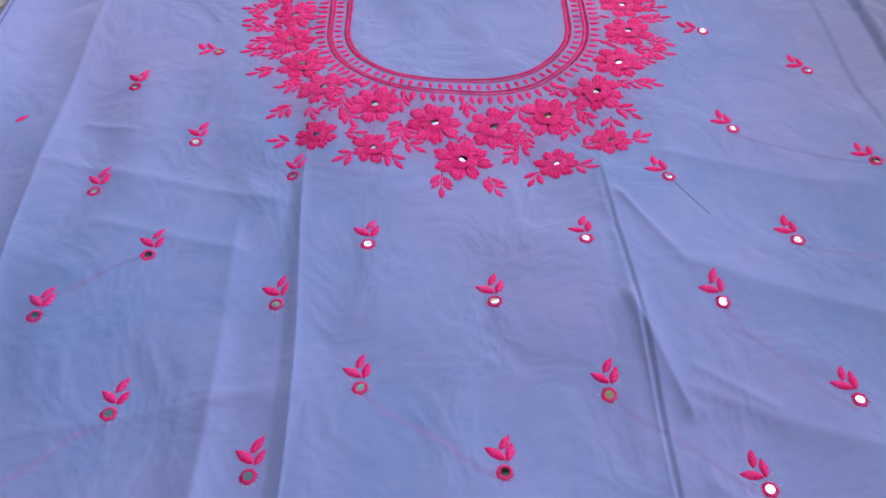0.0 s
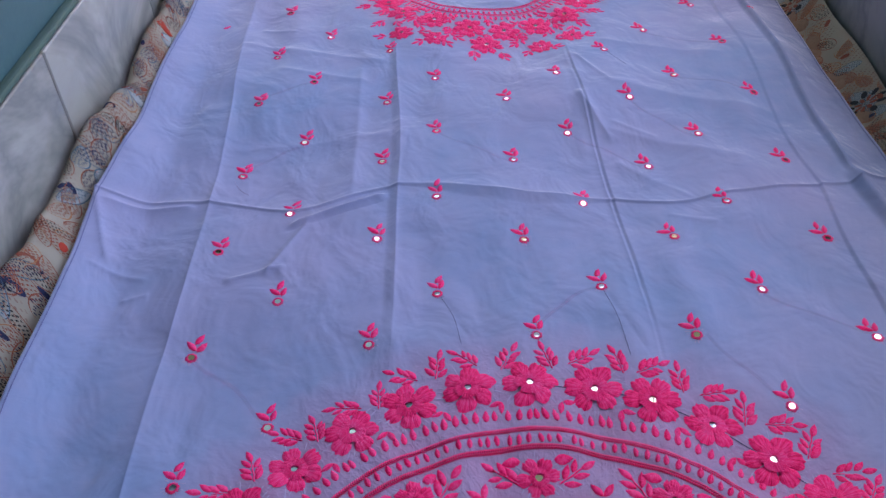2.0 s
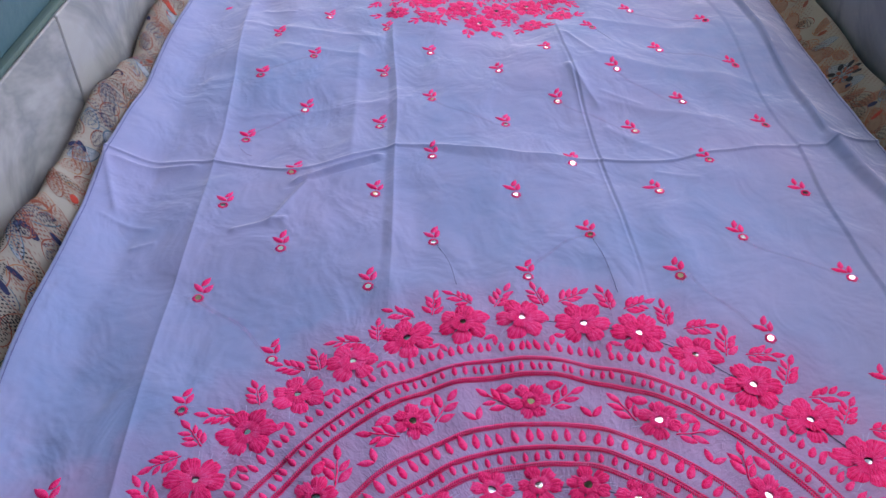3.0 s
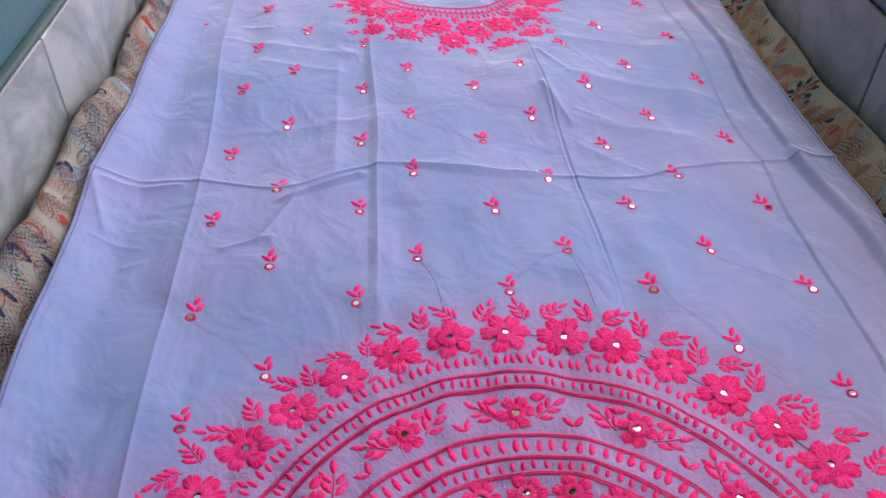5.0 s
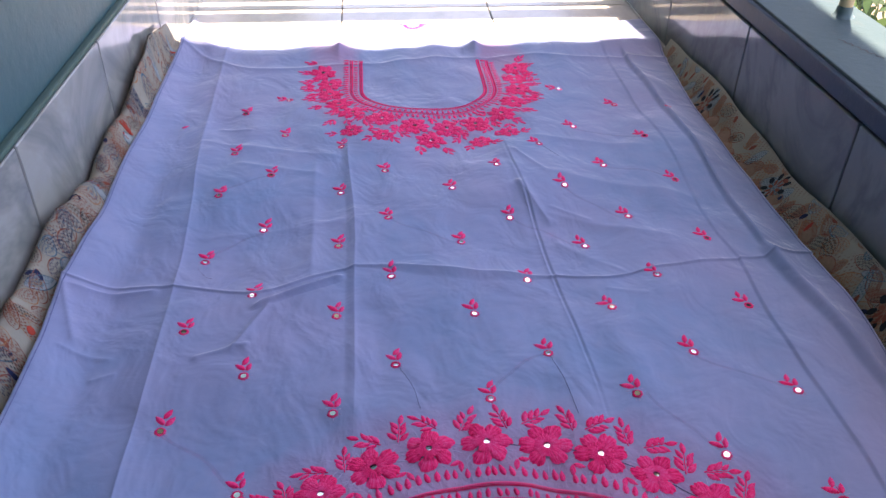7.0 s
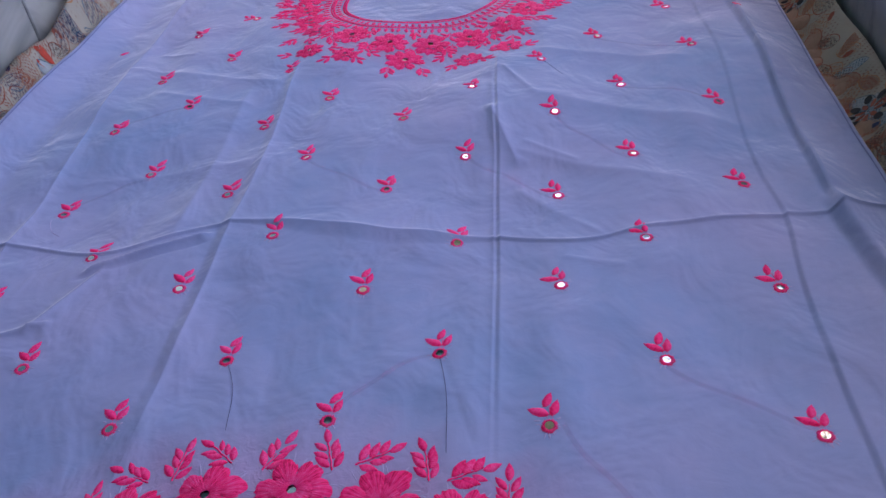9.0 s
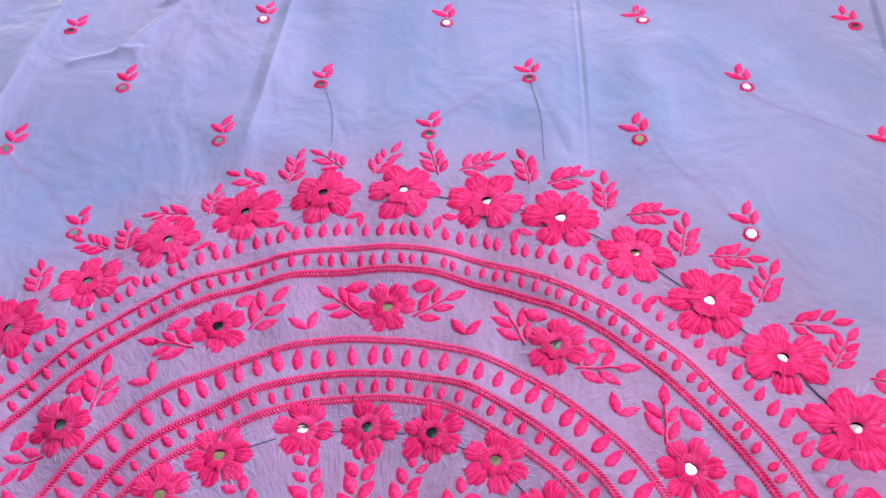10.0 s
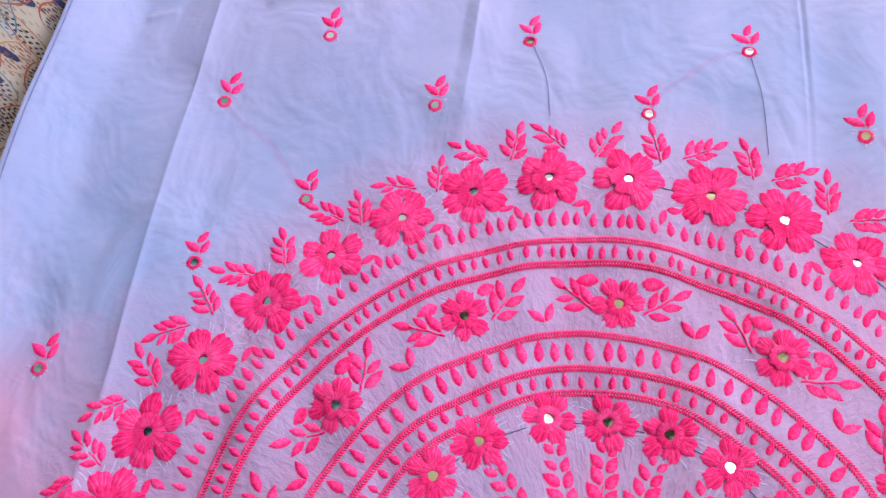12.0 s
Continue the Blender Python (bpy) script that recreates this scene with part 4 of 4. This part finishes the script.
# foot and way of each sprig: one stands up between two flowers, the next lies along the ring
for x, y, turn in ((-0.056, -0.034, 141), (-0.035, -0.039, 63), (-0.093, -0.047, 84), (-0.109, -0.047, 159), (-0.142, -0.077, 94), (-0.157, -0.075, 175), (-0.191, -0.108, 107), (-0.205, -0.104, 160), (-0.238, -0.145, 108), (-0.256, -0.154, 180),
                   (-0.278, -0.186, 127), (-0.292, -0.195, 205), (-0.303, -0.239, 132), (-0.320, -0.250, 214), (-0.323, -0.293, 145), (-0.336, -0.303, 227), (-0.331, -0.344, 164)):
    sprig(x, y, turn, 3, 0.0068, LEAF, True, rnd.uniform(0.92, 1.0))
for x, y, turn in ((0.011, -0.039, 108), (0.025, -0.035, 27), (0.073, -0.046, 102), (0.084, -0.046, 22), (0.122, -0.066, 92), (0.135, -0.069, 9), (0.167, -0.099, 79), (0.184, -0.097, -2), (0.210, -0.130, 66), (0.225, -0.143, -2), (0.242, -0.174, 57), (0.260, -0.180, -8),
                   (0.276, -0.222, 45), (0.290, -0.232, -25), (0.299, -0.272, 35), (0.309, -0.290, -40), (0.316, -0.330, 20)):
    sprig(x, y, turn, 3, 0.0068, LEAF, True, rnd.uniform(0.92, 1.0))

# middle ring of flowers with sprigs on both sides
MIDDLE = ((-0.215, -0.330), (-0.182, -0.236), (-0.110, -0.167), (-0.011, -0.144), (0.091, -0.169), (0.160, -0.238), (0.195, -0.330))
for x, y in MIDDLE:
    a = math.degrees(math.atan2(y + 0.350, x + 0.010))
    flower(x, y, "small", rnd.uniform(0.91, 0.96))
    for side in (-1, 1):
        b = a + side * 4.6
        sprig(-0.010 + 0.2010 * math.cos(radians(b)), -0.350 + 0.2010 * math.sin(radians(b)), a + side * 56, 2, 0.0088, LEAF, True, 1.12)
        b = a + side * 3.4
        part("leaf", rnd.choice(LEAF_FAT), cloth, on_cloth(-0.010 + 0.2215 * math.cos(radians(b)), -0.350 + 0.2215 * math.sin(radians(b)), a + side * 92, 1.1))
    b = a - 14.6
    for t in (48, -30):
        part("leaflet", rnd.choice(LEAF), cloth, on_cloth(-0.010 + 0.1930 * math.cos(radians(b)), -0.350 + 0.1930 * math.sin(radians(b)), b + t))

# inner fan: flowers on leafy stems round the middle
INNER = ((-0.149, -0.344), (-0.134, -0.303), (-0.115, -0.270), (-0.090, -0.245), (-0.049, -0.224), (-0.012, -0.222), (0.025, -0.226), (0.060, -0.241), (0.089, -0.268), (0.109, -0.303), (0.121, -0.344))
for x, y in INNER:
    flower(x, y, "small", 0.92)
    a = math.degrees(math.atan2(-0.335 - y, -0.014 - x))
    c, s = math.cos(radians(a)), math.sin(radians(a))
    d = math.hypot(x + 0.014, y + 0.335)
    n = max(2, round((d - 0.066) / 0.0100))
    sprig(x + (d - 0.050) * c, y + (d - 0.050) * s, a + 180, n, 0.0100, LEAF_FAT, False, 1.0)
flower(-0.020, -0.308, "small", 0.98)
ARC = [(MX + 0.002 + 0.064 * math.cos(radians(a)), -0.343 + 0.064 * math.sin(radians(a))) for a in range(10, 171, 2)]
ARC2 = [(-0.016 + 0.032 * math.cos(radians(a)), -0.312 + 0.032 * math.sin(radians(a))) for a in range(-10, 191, 4)]


def laid_threads(name, runs, w, h):
    me = threads_mesh(name, runs, w, h)
    for v in me.vertices:
        v.co.z += float(cloth_z(v.co.x, v.co.y)) + 0.0007
    return me


part("stem_arc", laid_threads("stem_arc", [ARC], 0.0009, 0.0011), cloth)
part("stem_arc", laid_threads("stem_arc", [ARC2], 0.0008, 0.0010), cloth)


# hems along both long edges, and dark thread bridges between flowers
def hem_x(y, side):
    if side < 0:
        return float(CX0 - 0.002 * np.sin(y * 9.0) + 0.0015 * np.sin(y * 23.0) + 0.010 * smooth(0.4, 0.9, y)) + 0.0055
    return float(CX1 + 0.004 * np.sin(y * 7.0) + 0.016 * smooth(0.6, 0.95, y)) - 0.0055


def dark_thread(name, run, w, label, mat):
    me = laid_threads(name, [run], w, 0.00035)
    me.materials.clear()
    me.materials.append(mat)
    part(name, me, cloth, None, label)


for side in (-1, 1):
    dark_thread("hem_seam", [(hem_x(y, side), y) for y in np.arange(-0.6, 1.05, 0.006)], 0.0005, "sewn hem line in darker blue", HEM)
for (x, y), (p, q) in list(zip(INNER, INNER[1:])) + list(zip(OUTER[9:], OUTER[10:16])):
    n = math.hypot(p - x, q - y)
    a, b = 0.015 / n, 1 - 0.015 / n
    if b - a > 0.15:
        dark_thread("thread_bridge", [(x + (p - x) * t, y + (q - y) * t - 0.0015) for t in np.linspace(a, b, 8)], 0.0004, "dark thread between flowers", SLATE)

# loose pulled threads
for run in ([(-0.088 + 0.021 * t + 0.003 * math.sin(4 * t), 0.057 - 0.064 * t) for t in np.linspace(0, 1, 48)], [(0.0705 + 0.013 * t + 0.002 * math.sin(4 * t), 0.055 - 0.082 * t) for t in np.linspace(0, 1, 48)],
            [(0.146 + 0.020 * t, 0.512 - 0.035 * t) for t in np.linspace(0, 1, 14)], [(-0.322 + 0.004 * math.sin(3 * t) + 0.020 * t * t, 0.246 - 0.046 * t + 0.02 * t * t) for t in np.linspace(0, 1, 18)]):
    me = laid_threads("pulled_thread", [run], 0.00022, 0.0003)
    me.materials.clear()
    me.materials.append(PULL if run[0][0] < -0.3 else SLATE)
    part("pulled_thread", me, cloth, None, "thin slate blue pulled thread")


# ---- neckline ----
def neck_curve(off, n=120):
    """The neckline's U, off metres outside its inner edge, from one shoulder round to the other."""
    cx, hw, ybot, ytop, rad = -0.0180, 0.106, 0.644, 0.846, 0.088
    w, b, r = hw + off, ybot - off, rad + off
    pts = [(cx - w, ytop - (ytop - b - r) * i / 20) for i in range(20)]
    pts += [(cx - w + r - r * math.cos(t), b + r - r * math.sin(t)) for t in (math.pi / 2 * i / 20 for i in range(20))]
    pts += [(cx - w + r + (2 * w - 2 * r) * i / 6, b) for i in range(6)]
    pts += [(cx + w - r + r * math.sin(t), b + r - r * math.cos(t)) for t in (math.pi / 2 * i / 20 for i in range(20))]
    pts += [(cx + w, b + r + (ytop - b - r) * i / 20) for i in range(21)]
    return pts


def spaced(pts, step):
    """Places and ways (degrees) at even steps along a run of points."""
    out, left = [], 0.0
    for (ax, ay), (bx, by) in zip(pts, pts[1:]):
        n = math.hypot(bx - ax, by - ay)
        t = left
        while t < n:
            out.append((ax + (bx - ax) * t / n, ay + (by - ay) * t / n, math.degrees(math.atan2(by - ay, bx - ax))))
            t += step
        left = t - n
    return out


def chain_run(name, pts, width, step=0.0021):
    vs, fs, uvs = [], [], []
    for x, y, a in spaced(pts, step):
        c, s = math.cos(radians(a)), math.sin(radians(a))
        for side in (-1, 1):
            stitch(vs, fs, uvs, (x - 0.7 * step * c - side * width * 0.6 * s, y - 0.7 * step * s + side * width * 0.6 * c), (x + 0.6 * step * c, y + 0.6 * step * s), 0.00062, 0.0009)
    v = np.array(vs)
    v[:, 2] += cloth_z(v[:, 0], v[:, 1]) + 0.0004
    return mesh_of(name, v, fs, CHAIN_PINK, uvs)


for off, w in ((0.0, 0.0056), (0.0165, 0.0056)):
    part("chain_stitch_edge", chain_run("chain_stitch_edge", neck_curve(off), w), cloth)
for x, y, a in spaced(neck_curve(0.0048), 0.0084):
    part("leaflet", rnd.choice(DROP_S), cloth, on_cloth(x, y, a - 90 + rnd.uniform(-10, 10), rnd.uniform(0.85, 1.0)))
for x, y, a in spaced(neck_curve(0.0200), 0.0084):
    part("leaflet", rnd.choice(DROP), cloth, on_cloth(x, y, a - 90 + rnd.uniform(-10, 10), rnd.uniform(0.85, 1.0)))

NECK = ((-0.190, 0.800), (-0.177, 0.757), (-0.177, 0.716), (-0.161, 0.674), (-0.138, 0.634), (-0.092, 0.609), (-0.041, 0.587), (0.009, 0.586), (0.056, 0.600), (0.101, 0.625),
        (0.126, 0.667), (0.143, 0.716), (0.145, 0.763), (0.152, 0.805), (-0.018, 0.548))
for x, y in NECK:
    flower(x, y, "neck", 1.0, None, 8)
for x, y in ((-0.139, 0.572), (-0.091, 0.554), (0.058, 0.543), (0.105, 0.565)):
    flower(x, y, "neck", 0.75, None, 8)
for x, y, turn, pairs in (
    (-0.036, 0.528, -95, 2), (0.002, 0.528, -75, 2), (-0.066, 0.578, -110, 2), (-0.066, 0.560, -30, 1), (0.028, 0.575, -70, 2), (0.030, 0.556, -140, 1), (-0.120, 0.600, -60, 2), (0.080, 0.590, -120, 2),
    (-0.118, 0.568, 10, 1), (-0.080, 0.545, -50, 1), (-0.108, 0.546, -150, 1), (0.044, 0.532, -120, 1), (0.074, 0.535, -30, 1), (0.124, 0.562, 20, 1), (-0.163, 0.566, 170, 1), (0.082, 0.557, 20, 1),
    (-0.168, 0.612, -140, 2), (-0.160, 0.640, 190, 2), (-0.190, 0.668, 200, 2), (-0.200, 0.700, 190, 2), (-0.205, 0.735, 165, 2), (-0.208, 0.768, 175, 2), (-0.212, 0.800, 170, 2), (-0.205, 0.832, 150, 2),
    (0.118, 0.605, -40, 2), (0.140, 0.640, -20, 2), (0.148, 0.672, 0, 2), (0.162, 0.700, -20, 2), (0.165, 0.735, 10, 2), (0.165, 0.775, -10, 2), (0.165, 0.812, 10, 2), (0.158, 0.833, 40, 2),
    (-0.050, 0.566, 150, 1), (0.012, 0.562, 30, 1), (-0.120, 0.618, -100, 2), (0.078, 0.616, -60, 2), (-0.150, 0.606, -80, 1), (0.112, 0.592, -100, 1), (-0.012, 0.612, -90, 1), (-0.160, 0.705, 200, 1), (0.122, 0.700, -10, 1), (-0.205, 0.752, 190, 2), (0.165, 0.755, 0, 2), (-0.200, 0.718, 215, 2), (0.160, 0.686, -30, 2),
    (-0.122, 0.640, -20, 1), (0.082, 0.630, 190, 1), (-0.070, 0.616, -100, 1), (0.032, 0.610, -80, 1),
):
    n = math.hypot(x + 0.018, min(y, 0.735) - 0.735)
    sprig(x - 0.004 * (x + 0.018) / n, y - 0.004 * (min(y, 0.735) - 0.735) / n, turn + rnd.uniform(-6, 6), pairs, 0.0074, LEAF, True, 0.90)


for (x, y), (p, q) in zip(NECK[:13], NECK[1:14]):
    mx, my = (x + p) / 2, (y + q) / 2
    a = math.degrees(math.atan2(min(my, 0.735) - 0.735, mx + 0.018))
    c, d = math.cos(radians(a)), math.sin(radians(a))
    sprig(mx + 0.009 * c, my + 0.009 * d, a + rnd.uniform(-18, 18), 2, 0.0072, LEAF_S, True, 0.85)
    part("leaflet", rnd.choice(LEAF_S), cloth, on_cloth(mx - 0.014 * c, my - 0.014 * d, a + 180 + rnd.uniform(-40, 40), 0.9))


tagged(part("pucker", mesh_of("pucker", PULL_V, PULL_F, PULL), cloth), "fine pale ridges of cotton puckered round the stitching", kind="stuff")


# ---- tree beyond the railing ----
def tree(x, y, base, top, radius, seed):
    rng = random.Random(seed)
    t = tagged(new("tree"), "dense dark green tree standing below the balcony", "tree")
    t.location = (x, y, base)
    h = top - base
    vs, fs = [], []

    def limb(p, q, r0, r1):
        way = (q - p).normalized()
        a = way.orthogonal().normalized()
        b = way.cross(a)
        k = len(vs)
        for c, r in ((p, r0), ((p + q) / 2 + a * r0 * 0.4, (r0 + r1) / 2), (q, r1)):
            for i in range(8):
                g = 2 * math.pi * i / 8
                vs.append(c + (a * math.cos(g) + b * math.sin(g)) * r)
        for j in range(2):
            for i in range(8):
                fs.append((k + j * 8 + i, k + j * 8 + (i + 1) % 8, k + j * 8 + 8 + (i + 1) % 8, k + j * 8 + 8 + i))

    limb(Vector((0, 0, 0)), Vector((0.05, 0, h * 0.55)), 0.12, 0.08)
    ends = []
    for i in range(9):
        g = 2.4 * i
        q = Vector((math.cos(g) * radius * 0.6, math.sin(g) * radius * 0.6, h * (0.62 + 0.035 * i)))
        limb(Vector((0.05, 0, h * (0.45 + 0.012 * i))), q, 0.05, 0.015)
        ends.append(q)
    part("trunk", mesh_of("trunk", vs, fs, BARK), t)
    lv, lf = [], []
    for q in ends + [Vector((0, 0, h * 0.9)), Vector((0.1, 0.1, h * 0.75))]:
        for _ in range(420):
            d = Vector((rng.gauss(0, 1), rng.gauss(0, 1), rng.gauss(0, 0.8)))
            c = q + d * radius * 0.26
            u = Vector((rng.gauss(0, 1), rng.gauss(0, 1), rng.gauss(0, 1))).normalized()
            w = u.orthogonal().normalized()
            n = rng.uniform(0.035, 0.065)
            k = len(lv)
            lv += [c, c + u * n + w * n * 0.4, c + u * 2 * n, c + u * n - w * n * 0.4]
            lf.append((k, k + 1, k + 2, k + 3))
    part("crown", mesh_of("crown", lv, lf, LEAVES, smooth=False), t)


tree(2.5, 2.7, -3.5, -0.35, 1.1, 5)
tree(3.9, 1.2, -3.5, -0.2, 1.2, 6)
tree(1.9, 4.6, -3.5, -0.5, 1.2, 7)
